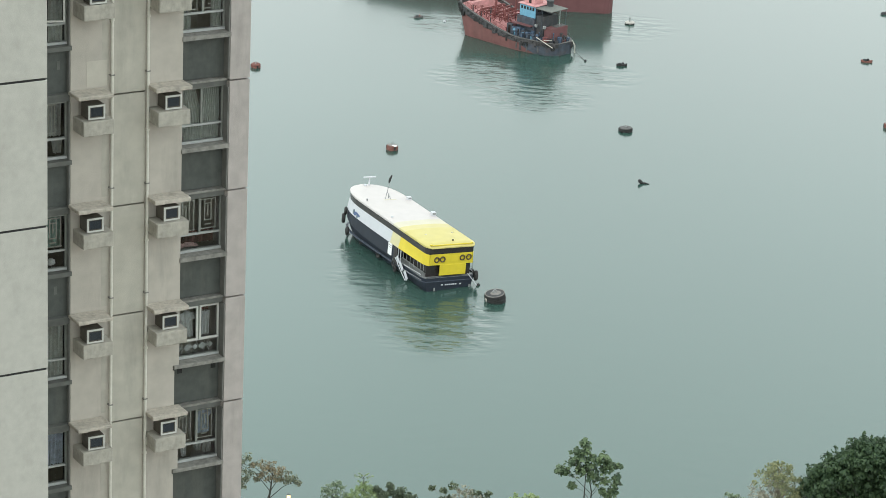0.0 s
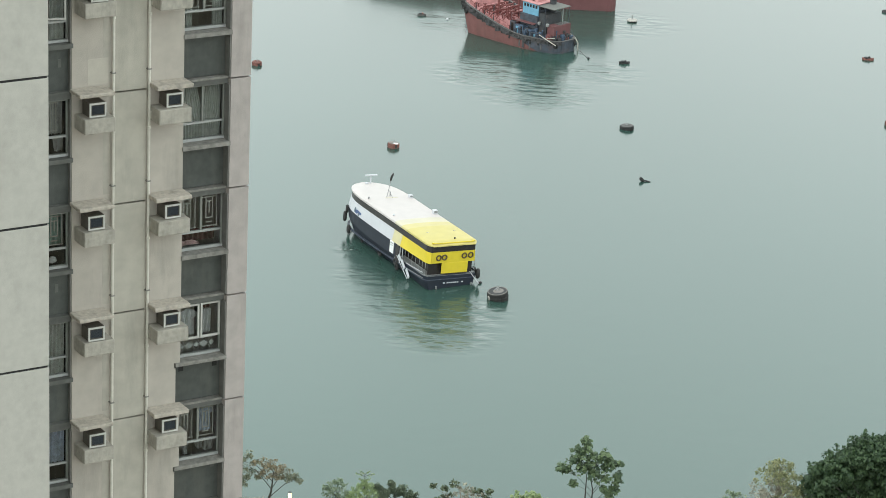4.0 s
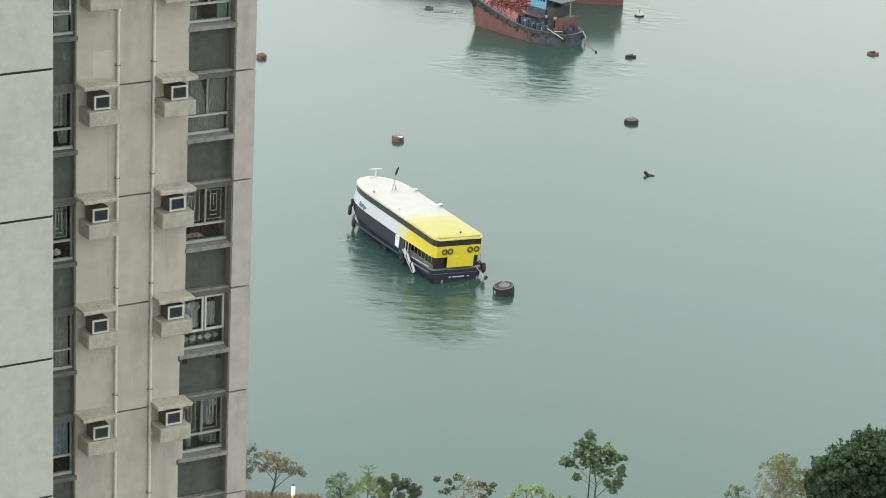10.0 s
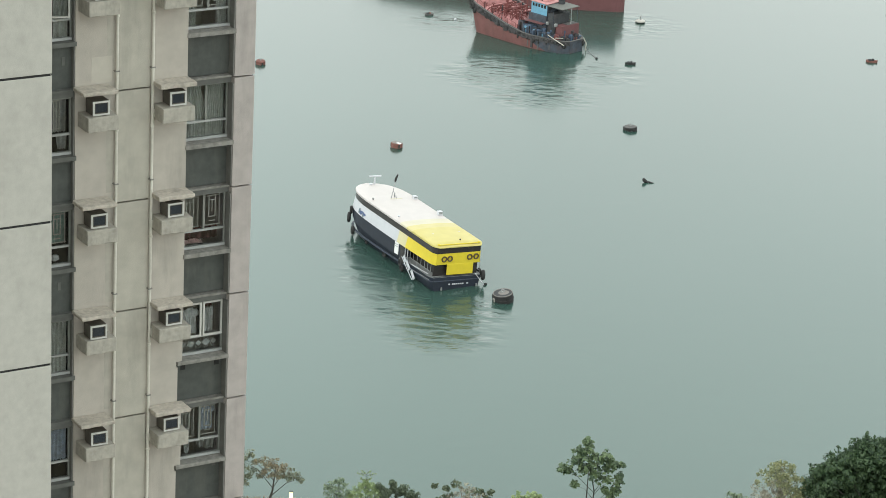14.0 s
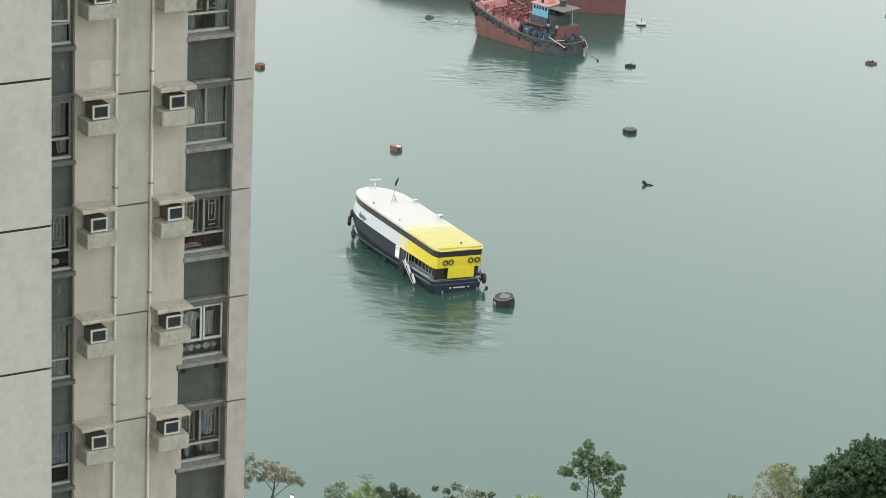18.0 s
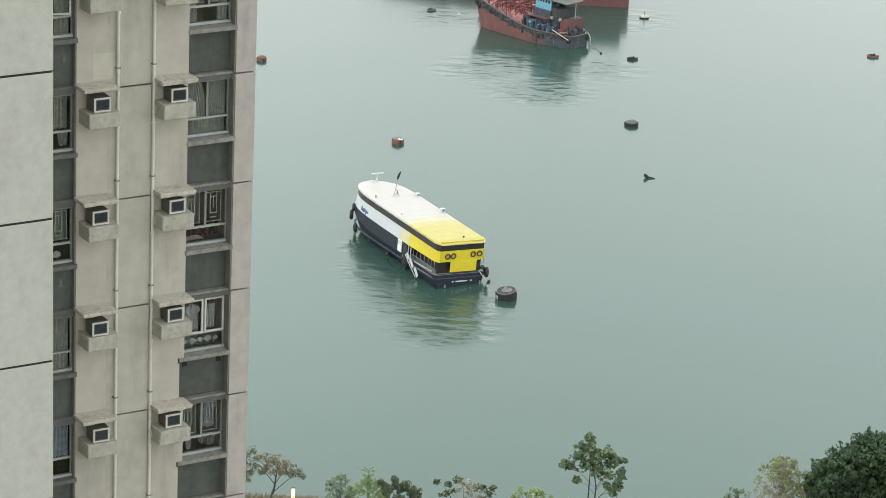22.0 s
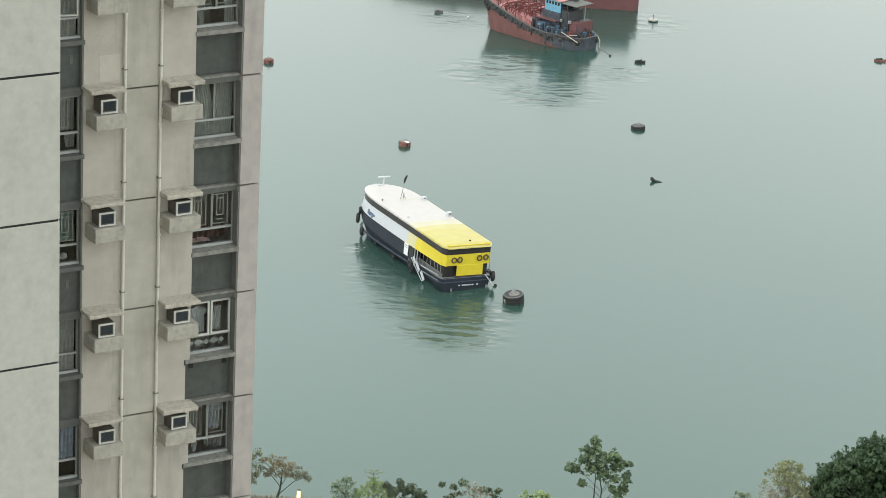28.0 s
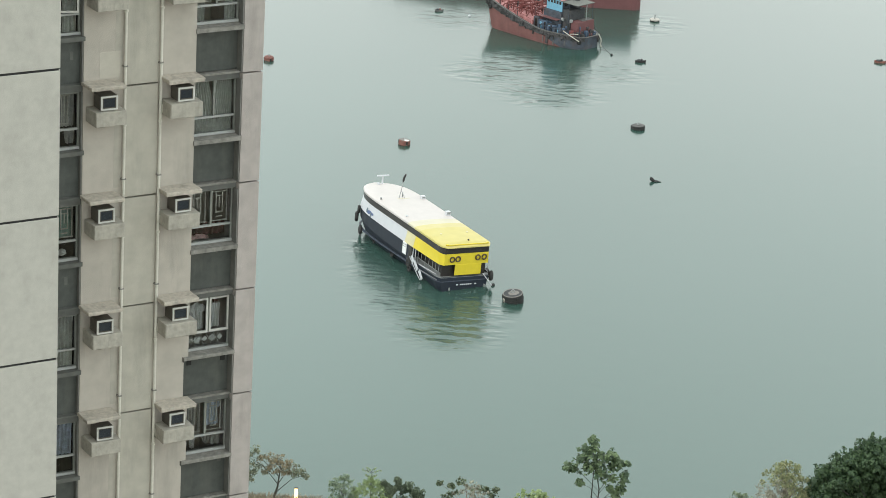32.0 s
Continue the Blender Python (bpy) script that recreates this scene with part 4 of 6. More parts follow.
# roof fittings
mast = part("radar_mast", tube(bmesh.new(), [(0.45, 22.55, 5.2), (0.45, 22.5, 6.3)], [0.12, 0.07], 8), BOAT_WHITE, ferry)
part("scanner", boxes((-0.35, 1.25, 22.4, 22.6, 6.3, 6.44), bevel=0.03), BOAT_WHITE, mast)
part("scanner_foot", boxes((-0.25, 0.05, 22.2, 22.6, 5.2, 5.52), bevel=0.04), BOAT_WHITE, mast)
aerial = part("aerial_mast", tube(tube(tube(bmesh.new(), [(-0.35, 16.6, 5.4), (-0.1, 16.7, 6.4), (0.1, 16.75, 7.45)], [0.05, 0.045, 0.035], 6), [(0.35, 16.3, 5.4), (-0.1, 16.7, 6.4)], 0.03, 5), [(0.3, 17.0, 5.4), (0.2, 16.8, 6.1)], 0.07, 5), STEEL, ferry)
part("signal_shape", loft(bmesh.new(), [[(x + w * math.cos(k), 16.8 + w * math.sin(k), z) for k in (0.4, 2.0, 3.5, 5.1)] for x, w, z in ((0.1, 0.07, 7.4), (0.12, 0.16, 7.6), (0.2, 0.17, 7.95), (0.33, 0.14, 8.2), (0.38, 0.05, 8.4))], True, True), RUBBER, aerial, "black signal shape")
for x, y, w, h in ((2.62, 16.2, 0.5, 0.36), (2.66, 10.0, 0.55, 0.46)):
    vent = part("roof_light", boxes((x - w / 2, x + w / 2, y - 0.25, y + 0.25, 5.3, 5.42 + h), bevel=0.05), BOAT_WHITE, ferry)
    part("lamp_glass", boxes((x - w / 2 + 0.06, x + w / 2 - 0.06, y - 0.256, y - 0.251, 5.55, 5.36 + h)), STEEL, vent)
for x, y, r, h, material in ((-2.65, 16.7, 0.12, 0.3, STEEL), (-2.55, 10.3, 0.15, 0.2, BOAT_WHITE), (0.5, 0.9, 0.11, 0.26, RUBBER), (-1.6, 3.6, 0.13, 0.12, ROOF_CREAM), (1.85, 3.7, 0.13, 0.12, ROOF_CREAM)):
    part("roof_vent", lathe(bmesh.new(), [(r * 0.7, 5.3), (r * 0.7, 5.38 + h * 0.5), (r, 5.4 + h * 0.6), (r, 5.4 + h * 0.9), (r * 0.3, 5.4 + h)], 12, (x, y)), material, ferry, smooth=True)
part("aerial_foot", boxes((-0.6, 1.0, 16.25, 16.5, 5.44, 5.52), bevel=0.02), ROOF_CREAM, ferry)

# stern: four life rings, name bars, spar, tyres
for x, z in ((-1.86, 3.66), (-1.12, 3.68), (1.42, 3.74), (2.24, 3.76)):
    part("life_ring", torus(bmesh.new(), pose(x, -0.08, z, 90), 0.28, 0.085, 20, 8), RING, ferry, "dark brown life ring", smooth=True)
for x0, x1 in ((-0.98, -0.76), (-0.5, -0.3), (-0.26, -0.08), (-0.02, 0.18), (0.24, 0.42), (0.48, 0.72), (0.78, 0.98), (1.36, 1.6)):
    part("name_bar", boxes((x0, x1, -0.035, 0.0, 0.5, 0.64)), BOAT_WHITE, ferry)
part("stern_rail", tube(bmesh.new(), [(-HALF + 0.14, 0.06, 1.5), (HALF - 0.14, 0.06, 1.5)], 0.05, 8), NAVY, ferry)
for x, y, z, r, ang in ((-3.0, 21.3, 2.75, 0.5, 62), (-3.05, 21.6, 1.75, 0.62, 62), (-3.2, 20.1, 0.6, 0.55, 72), (-3.2, 16.4, 0.4, 0.3, 88), (-3.2, 11.7, 0.42, 0.42, 90), (-3.35, 7.3, 0.85, 0.5, 90), (-3.35, 7.0, 0.3, 0.4, 90), (3.5, 0.1, 1.35, 0.6, 70), (3.5, 1.1, 1.3, 0.55, 88), (3.75, -0.2, 0.12, 0.36, 30)):
    part("tyre_fender", torus(bmesh.new(), pose(x, y, z, 90, 0, ang), r * 0.66, r * 0.36, 18, 8), RUBBER, ferry, "hanging tyre fender", smooth=True)
part("stern_spar", tube(bmesh.new(), [(2.3, -0.08, 1.75), (3.65, -0.35, 0.1)], 0.05, 6), BOAT_WHITE, ferry, "pale spar leaning over the stern")
for x, z in ((-1.9, 0.1), (2.6, 0.25)):
    part("stern_fender", tube(bmesh.new(), [(x, -0.12, z - 0.15), (x, -0.12, z + 0.2)], 0.1, 8), STEEL, ferry)

# open after deck: stanchions, rails, steps and gangway boards
for side in (-1, 1):
    for y in (0.5, 1.25, 2.0, 2.9, 3.8, 4.7, 5.5):
        part("stanchion", tube(bmesh.new(), [(side * (HULL - 0.2), y, 1.47), (side * (HALF + 0.05), y, 3.02)], 0.026, 6), STEEL, ferry)
    part("guard_rail", tube(bmesh.new(), [(side * (HULL - 0.1), 0.8, 1.74), (side * (HULL - 0.1), 4.9, 1.5)], 0.05, 6), BOAT_WHITE, ferry, "white sloping rail")
    part("guard_rail", tube(bmesh.new(), [(side * (HULL - 0.14), 0.6, 2.15), (side * (HULL - 0.14), 5.6, 2.15)], 0.022, 6), STEEL, ferry)
    part("guard_rail", tube(bmesh.new(), [(side * (HULL - 0.02), 0.4, 1.2), (side * (HULL - 0.02), 4.8, 0.98)], 0.03, 6), STEEL, ferry)
    part("cabin_mullion", boxes((side * 2.28 - 0.05, side * 2.28 + 0.05, 0.62, 0.72, 1.5, 3.0)), STEEL, ferry)
for y, z, a, l in ((6.15, 1.75, -50, 0.42), (5.2, 1.25, -52, 0.62), (3.95, 0.55, -50, 0.6)):
    part("gangway_board", boxes((-0.04, 0.04, -0.2, 0.2, -l, l), bevel=0.01), BOAT_WHITE, ferry, "white gangway board hung outboard").matrix_basis = pose(-3.52, y, z, a, 4, 0)
part("gangway_rail", tube(bmesh.new(), [(-3.5, 6.9, 1.75), (-3.55, 5.3, 0.75), (-3.55, 3.9, -0.05)], 0.045, 6), BOAT_WHITE, ferry)
for y in (5.9, 6.5, 7.15, 7.75):
    part("boarding_post", boxes((-3.36, -3.28, y, y + 0.08, 1.0, 3.0)), BOAT_WHITE if y < 7.5 else STEEL, ferry)
part("doorway", boxes((-3.44, -3.3, 6.7, 7.5, 0.95, 2.9)), BAND, ferry, "dark side doorway")
part("notice_board", boxes((-3.52, -3.42, 7.95, 8.85, 1.6, 2.98), bevel=0.02), BOARD, ferry, "white board fixed to the side")
for y0, y1, z0, z1 in ((8.05, 8.75, 2.72, 2.8), (8.05, 8.75, 2.5, 2.56)):
    part("notice_bar", boxes((-3.526, -3.519, y0, y1, z0, z1)), STEEL, ferry)
for i, (y, z, a, b) in enumerate(((18.3, 3.38, 0.42, 0.22), (17.7, 3.2, 0.3, 0.28), (17.3, 3.42, 0.34, 0.14), (18.75, 3.5, 0.2, 0.3), (17.9, 3.55, 0.5, 0.1))):
    part("emblem", loft(bmesh.new(), [[(x, a * math.cos(k * math.pi / 6), b * math.sin(k * math.pi / 6)) for k in range(12)] for x in (-0.02, 0.02)], True, True), EMBLEM_GREY if i % 2 else BLUE_LOGO, ferry, "slate-blue emblem").matrix_basis = pose(-half_beam(y) - 0.2, y, z, 0, 11, -4 - 1.5 * (y - 17))

# ---------------------------------------------------------------- mooring buoys and floats
def drum_buoy(x, y, r, h, body, top, label, lean=(0, 0), group="mooring buoys"):
    b = thing("mooring_buoy", pose(x, y, 0, lean[0], lean[1], 0), label, "buoy", group)
    part("drum", lathe(bmesh.new(), [(r * 0.9, -h * 0.5), (r, -h * 0.4), (r, h * 0.28), (r * 1.04, h * 0.3), (r * 1.04, h * 0.42), (r, h * 0.45), (r, h * 0.9), (r * 0.93, h)], 28), body, b, smooth=True)
    part("top_plate", lathe(bmesh.new(), [(r * 0.9, h * 1.0 + 0.003), (r * 0.9, h * 1.0 + 0.04), (r * 0.8, h + 0.05)], 28), top, b, smooth=True)
    ring = part("mooring_ring", torus(bmesh.new(), pose(0, 0, h + 0.22, 90, 0, 30), r * 0.2, r * 0.05, 12, 6), STEEL, b, smooth=True)
    part("ring_post", lathe(bmesh.new(), [(r * 0.12, h), (r * 0.1, h + 0.16)], 8), STEEL, b)
    for a in range(3):
        part("fender_strip", boxes((-0.12, 0.12, -r - 0.06, -r + 0.02, h * 0.1, h * 0.85), bevel=0.02), RUBBER, b).matrix_basis = pose(0, 0, 0, 0, 0, a * 120 + 25)
    return b


def raft_float(x, y, w, body, top, label, turn=0.0):
    """A low float: a waterlogged hull-shaped block with a stump and a coil on it."""
    f = thing("float", pose(x, y, 0, 0, 0, turn), label, "float", "small floats")
    rows = []
    for s, b, z in ((-0.5, 0.1, 0.32), (-0.35, 0.3, 0.26), (0, 0.36, 0.22), (0.35, 0.3, 0.26), (0.5, 0.08, 0.36)):
        rows.append([(s * w, -b * w * 0.6, -0.15), (s * w, b * w * 0.6, -0.15), (s * w, b * w * 0.6, z), (s * w, -b * w * 0.6, z)])
    part("block", loft(bmesh.new(), rows, True, True), body, f)
    part("stump", lathe(bmesh.new(), [(0.2 * w * 0.6, 0.2), (0.17 * w * 0.6, 0.3 + 0.1 * w), (0.05, 0.34 + 0.12 * w)], 9, (0.1 * w, 0)), top, f)
    part("coil", torus(bmesh.new(), pose(-0.15 * w, 0, 0.32), 0.16 * w, 0.05 * w, 12, 6), SHIP_DARK, f, smooth=True)
    return f


near_buoy = drum_buoy(6.2, 309.5, 1.16, 0.92, RUBBER, SHIP_DARK, "black drum mooring buoy with a white-painted patch", (5, -7))
part("pale_rim", torus(bmesh.new(), pose(0, 0, 0.95), 1.08, 0.05, 28, 6), BUOY_TOP, near_buoy, "bleached rim", smooth=True)
part("deck_crust", lathe(bmesh.new(), [(0.05, 0.975), (0.55, 0.975), (0.62, 1.0), (0.4, 1.03), (0.05, 1.03)], 14, (0.1, -0.05)), BUOY_TOP, near_buoy, "bleached crust on the top plate")
part("painted_patch", boxes((-0.17, 0.17, -1.2, -1.13, 0.2, 0.6), bevel=0.02), BUOY_PALE, near_buoy, "chalky white patch").matrix_basis = pose(0, 0, 0, 0, 0, -62)
red_buoy = drum_buoy(-7.21, 364.0, 0.76, 0.56, BUOY_RED, BUOY_TOP, "rusty red drum mooring buoy with white droppings", (-4, 5))
part("white_crust", lathe(bmesh.new(), [(0.05, 0.615), (0.3, 0.62), (0.36, 0.6), (0.38, 0.56)], 11, (0.22, -0.3)), BOARD, red_buoy, "white bird droppings on the top")
# paler grey top plate: the highlight on this buoy is put into its colour
drum_buoy(23.86, 376.8, 0.92, 0.46, RUBBER, RAIL_CAP, "black drum mooring buoy", (0, -2))
drum_buoy(-27.7, 399.4, 0.68, 0.5, BUOY_RED, BUOY_RED, "rusty red drum mooring buoy", (3, 0))
drum_buoy(60.3, 384.0, 0.75, 0.6, BUOY_RED, BUOY_TOP, "red mooring buoy with a pale top")
bird_float = thing("float", pose(24.94, 354.3, 0, 0, 0, -8), "black waterlogged float with a rope tail", "float", "small floats")
part("lump", loft(bmesh.new(), [[(x + r * 0.2 * math.sin(3 * k), r * 0.8 * math.cos(k), max(-0.1, h + r * math.sin(k))) for k in (0.3, 1.2, 2.0, 3.1, 4.2, 5.3)] for x, r, h in ((-0.5, 0.06, 0.35), (-0.42, 0.22, 0.36), (-0.2, 0.3, 0.28), (0.05, 0.2, 0.16), (0.2, 0.08, 0.1))], True, True), RUBBER, bird_float)
part("tail_rope", tube(bmesh.new(), [(0.1, 0, 0.12), (0.4, 0.05, 0.12), (0.7, 0.0, 0.06), (0.95, 0.1, 0.03)], [0.1, 0.1, 0.07, 0.04], 6), RUBBER, bird_float)
black_float = raft_float(24.69, 408.8, 1.55, RUBBER, SHIP_DARK, "low black float with a stump", 5)
raft_float(61.19, 416.8, 1.7, BUOY_RED, RUBBER, "low rusty red float", -6)
far_float = raft_float(-5.28, 430.3, 1.3, RAIL_CAP, BUOY_RED, "low dark float with a rusty stump", 10)
raft_float(67.4, 444.9, 1.2, SHIP_DARK, SHIP_DARK, "low dark waterlogged float")

pale_buoy = thing("marker_buoy", pose(26.89, 432.3, 0), "flat white marker buoy with a grey top mark", "buoy", "mooring buoys")
part("float_body", lathe(bmesh.new(), [(0.66, 0.1), (0.76, 0.14), (0.76, 0.3), (0.68, 0.36), (0.3, 0.38)], 20), BUOY_PALE, pale_buoy, smooth=True)
part("waterline_band", lathe(bmesh.new(), [(0.6, -0.3), (0.7, -0.12), (0.72, 0.1), (0.66, 0.13)], 20), RUBBER, pale_buoy, "black fouled underside", smooth=True)
mark = part("top_mark", tube(bmesh.new(), [(0, 0, 0.36), (0, 0, 0.85)], [0.1, 0.07], 8), STEEL, pale_buoy, "grey top mark")
part("mark_ball", lathe(bmesh.new(), [(0.03, 0.8), (0.13, 0.88), (0.13, 0.98), (0.03, 1.06)], 10), STEEL, mark, smooth=True)

white_float = thing("white_float", pose(-1.32, 428.6, 0), "small white ball float", "float", "small floats")
part("ball", lathe(bmesh.new(), [(0.05, -0.2), (0.17, -0.12), (0.22, 0.02), (0.17, 0.16), (0.05, 0.24)], 14), BOAT_WHITE, white_float, smooth=True)

# ---------------------------------------------------------------- the red tanker
TANKER_AT, TANKER_TURN = (16.43, 413.32), 47.0        # stern centre; bow along local +y
tanker = thing("tanker", pose(*TANKER_AT, 0, 0, 0, TANKER_TURN), "small rusty red tanker with a blue deckhouse aft", "ship")
T_LEN = 18.6
T_PLAN = ((0.0, 1.3), (0.3, 1.85), (0.7, 2.25), (1.4, 2.65), (2.5, 3.05), (4.0, 3.55), (5.5, 3.85), (7.0, 4.0), (9.0, 4.05), (11.0, 4.05), (13.0, 4.0), (15.0, 4.0), (16.5, 3.95), (17.6, 3.75), (18.2, 3.2), (18.5, 2.2), (T_LEN, 1.0))
T_ST = [y for y, _ in T_PLAN]


def t_beam(y):
    for (y0, b0), (y1, b1) in zip(T_PLAN, T_PLAN[1:]):
        if y <= y1:
            return b0 + (b1 - b0) * max(0.0, y - y0) / (y1 - y0)
    return T_PLAN[-1][1]


def t_sheer(y):
    return 1.78 + 2.75 * max(0, (y - 6) / 12) ** 1.35 - 0.2 * max(0, (4.0 - y) / 4.0)


def t_strip(side, z_low, z_high, out, thick, y0=0.0, y1=T_LEN):
    rows = []
    for y in [v for v in T_ST if y0 <= v <= y1]:
        b = t_beam(y) + out
        rows.append([(side * b, y, z_low(y)), (side * b, y, z_high(y)), (side * (b - thick), y, z_high(y)), (side * (b - thick), y, z_low(y))])
    return loft(bmesh.new(), rows, True, True)


def t_deck(y0, y1):
    return loft(bmesh.new(), [[(s * (t_beam(y) - 0.15), y, t_sheer(y) + h) for s, h in ((-1, -0.5), (1, -0.5), (1, -0.4), (-1, -0.4))] for y in T_ST if y0 <= y <= y1], True, True)


rows = []
for y in T_ST:
    b, s = t_beam(y), t_sheer(y) - 0.55
    low = y - 1.4 * max(0, (y - 14.5) / 4.1)           # the stem rakes forward
    rows.append([(-b, y, s), (-b * 0.985, low, 0.2), (-b * 0.9, low, -1.0), (b * 0.9, low, -1.0), (b * 0.985, low, 0.2), (b, y, s)])
part("hull", loft(bmesh.new(), rows, True, True), RED_HULL, tanker, "faded red hull plating", smooth=True)
for side in (-1, 1):
    part("bulwark", t_strip(side, lambda y: t_sheer(y) - 0.45 - 0.035 * max(0, y - 5), lambda y: t_sheer(y) + 0.18, 0.03, 0.18), STRAKE, tanker, "scuffed black bulwark and rubbing strake")
    part("rail_cap", t_strip(side, lambda y: t_sheer(y) + 0.184, lambda y: t_sheer(y) + 0.26, 0.07, 0.36), RAIL_CAP, tanker, "dusty grey rail cap")
    part("stern_plating", t_strip(side, lambda y: min(t_sheer(y) - 0.5, -0.3 + 0.42 * max(0, y - 2.2)), lambda y: t_sheer(y) - 0.42, 0.04, 0.1, 0, 5.5), DECK_BLUE, tanker, "dark blue stern plating")
part("transom", boxes((-t_beam(0) - 0.03, t_beam(0) + 0.03, -0.07, 0.06, -0.4, t_sheer(0) + 0.18)), DECK_BLUE, tanker)
part("stern_cap", boxes((-t_beam(0) - 0.06, t_beam(0) + 0.06, -0.14, 0.2, t_sheer(0) + 0.184, t_sheer(0) + 0.262), bevel=0.02), RAIL_CAP, tanker, "dusty grey rail cap")
part("deck", t_deck(7.0, T_LEN), DECK_PINK, tanker, "pink-red weathered deck")
part("after_deck", t_deck(0.0, 7.0), DECK_BLUE, tanker, "dark blue after deck")
part("tank_trunk", boxes((-2.5, 2.5, 8.9, 15.6, 1.5, 3.25), bevel=0.08), DECK_PINK, tanker, "raised pink tank trunk")
for i, x in enumerate((-1.9, -1.1, 0.2, 1.4, 2.1)):
    part("cargo_pipe", tube(bmesh.new(), [(x, 8.7, 3.2), (x, 9.0, 3.55 + 0.1 * (i % 3)), (x, 15.2, 3.6 + 0.1 * (i % 3)), (x, 15.6, 3.2)], 0.12, 8), PIPE_RED, tanker, smooth=True)
for i, y in enumerate((9.5, 10.8, 12.1, 13.4, 14.7)):
    x = -2.2 + 0.5 * (i % 2)
    valve = part("valve_stand", tube(bmesh.new(), [(x, y, 3.2), (x, y, 4.5)], 0.09, 7), PIPE_RED, tanker)
    part("valve_wheel", torus(bmesh.new(), pose(x, y, 4.55), 0.26, 0.05, 12, 6), PIPE_RED, valve)
    part("pipe_frame", boxes((-2.6, 2.6, y - 0.06, y + 0.06, 4.05, 4.2), (-2.6, -2.48, y - 0.06, y + 0.06, 3.2, 4.05), (2.48, 2.6, y - 0.06, y + 0.06, 3.2, 4.05)), PIPE_RED, tanker)
    part("cross_pipe", tube(bmesh.new(), [(-3.3, y + 0.5, 3.2), (-2.6, y + 0.5, 3.75), (2.6, y + 0.6, 3.8), (3.3, y + 0.5, 3.2)], 0.1, 7), PIPE_RED, tanker, smooth=True)
for x, y, h in ((0.3, 10.2, 3.0), (-1.5, 12.6, 2.4), (1.2, 14.9, 3.0), (-2.2, 10.0, 1.9)):
    part("derrick_post", tube(bmesh.new(), [(x, y, 3.2), (x, y, 3.2 + h)], [0.15, 0.1], 8), PIPE_RED, tanker)
for y in (10.2, 13.0):
    part("hatch", lathe(bmesh.new(), [(0.55, 3.25), (0.55, 3.65), (0.62, 3.67), (0.62, 3.75)], 14, (1.5, y + 0.8)), DECK_PINK, tanker)
part("forecastle", boxes((-2.4, 2.4, 16.4, 17.6, 3.2, 4.75), bevel=0.06), DECK_PINK, tanker, "salmon forecastle block")
for x in (-1.6, 1.4):
    part("windlass", tube(bmesh.new(), [(x - 0.5, 17.2, 5.0), (x + 0.5, 17.2, 5.0)], 0.3, 10), BARGE_RED, tanker)

house = part("deckhouse", boxes((-1.9, 2.4, 4.5, 7.9, 1.3, 4.68), bevel=0.05), DECK_BLUE, tanker, "dark blue deckhouse")
bridge = part("wheelhouse", boxes((-1.6, 2.0, 4.6, 7.7, 4.68, 6.42), bevel=0.05), SKY_BLUE, tanker, "light blue wheelhouse")
for i in range(5):
    part("window", boxes((-1.635, -1.59, 4.85 + i * 0.56, 5.2 + i * 0.56, 5.75, 6.2)), BAND, bridge)
for i in range(3):
    part("window", boxes((-1.2 + i * 1.0, -0.5 + i * 1.0, 4.515, 4.56, 5.6, 6.15)), BAND, bridge)
# added dark panel: the awning's shade on the after face, put into colour
part("aft_bulkhead", boxes((-1.56, 1.96, 4.54, 4.598, 4.7, 6.4)), DECK_BLUE, bridge, "dark blue panel standing for shade on the after face")
part("wheelhouse_roof", boxes((-1.75, 2.2, 4.5, 8.0, 6.42, 6.54), bevel=0.03), DECK_PINK, tanker, "salmon wheelhouse roof")
part("roof_hut", boxes((-0.9, 0.9, 5.4, 7.4, 6.54, 7.5), bevel=0.05), DECK_PINK, tanker, "salmon hut on the wheelhouse roof")
part("roof_door", boxes((-0.935, -0.89, 6.1, 6.6, 6.6, 7.3)), BAND, tanker)
part("funnel", lathe(bmesh.new(), [(0.5, 4.0), (0.48, 7.0), (0.55, 7.02), (0.55, 7.2), (0.3, 7.22)], 14, (0.9, 4.0)), SHIP_DARK, tanker, "sooty black funnel", smooth=True)
for i in range(4):
    part("porthole", lathe(bmesh.new(), [(0.18, -0.02), (0.18, 0.03)], 12), BAND, house).matrix_basis = pose(-1.91, 5.0 + i * 0.75, 3.4, 0, 90, 0)
part("house_awning", boxes((-2.7, -1.85, 4.6, 8.2, 3.55, 3.66), bevel=0.03), BARGE_RED, tanker, "dull red side awning")
awning = part("awning", boxes((-1.7, 2.1, 1.5, 5.0, 6.24, 6.34), bevel=0.03), JAMB, tanker, "grey awning over the after deck")
for x, y in ((-1.55, 3.3), (1.9, 1.7), (0.55, 1.7), (1.95, 4.2)):
    part("awning_post", tube(bmesh.new(), [(x, y, 1.3), (x, y, 6.24)], 0.07 if x == 0.55 else 0.045, 6), STEEL if x == 0.55 else DECK_BLUE, awning)
part("engine_casing", boxes((-1.5, 1.7, 3.0, 4.48, 1.3, 5.2), bevel=0.05), SHIP_DARK, tanker, "dark engine casing")
part("red_locker", boxes((-1.5, 2.2, 1.5, 2.8, 1.3, 3.75), bevel=0.05), BARGE_RED, tanker, "dull red stern locker")
part("locker_lid", boxes((-0.2, 2.0, 1.6, 2.6, 3.752, 3.83), bevel=0.02), RAIL_CAP, tanker)
part("red_house", boxes((-2.4, -1.0, 7.95, 9.0, 1.4, 3.3), bevel=0.05), BARGE_RED, tanker, "dull red deck locker")
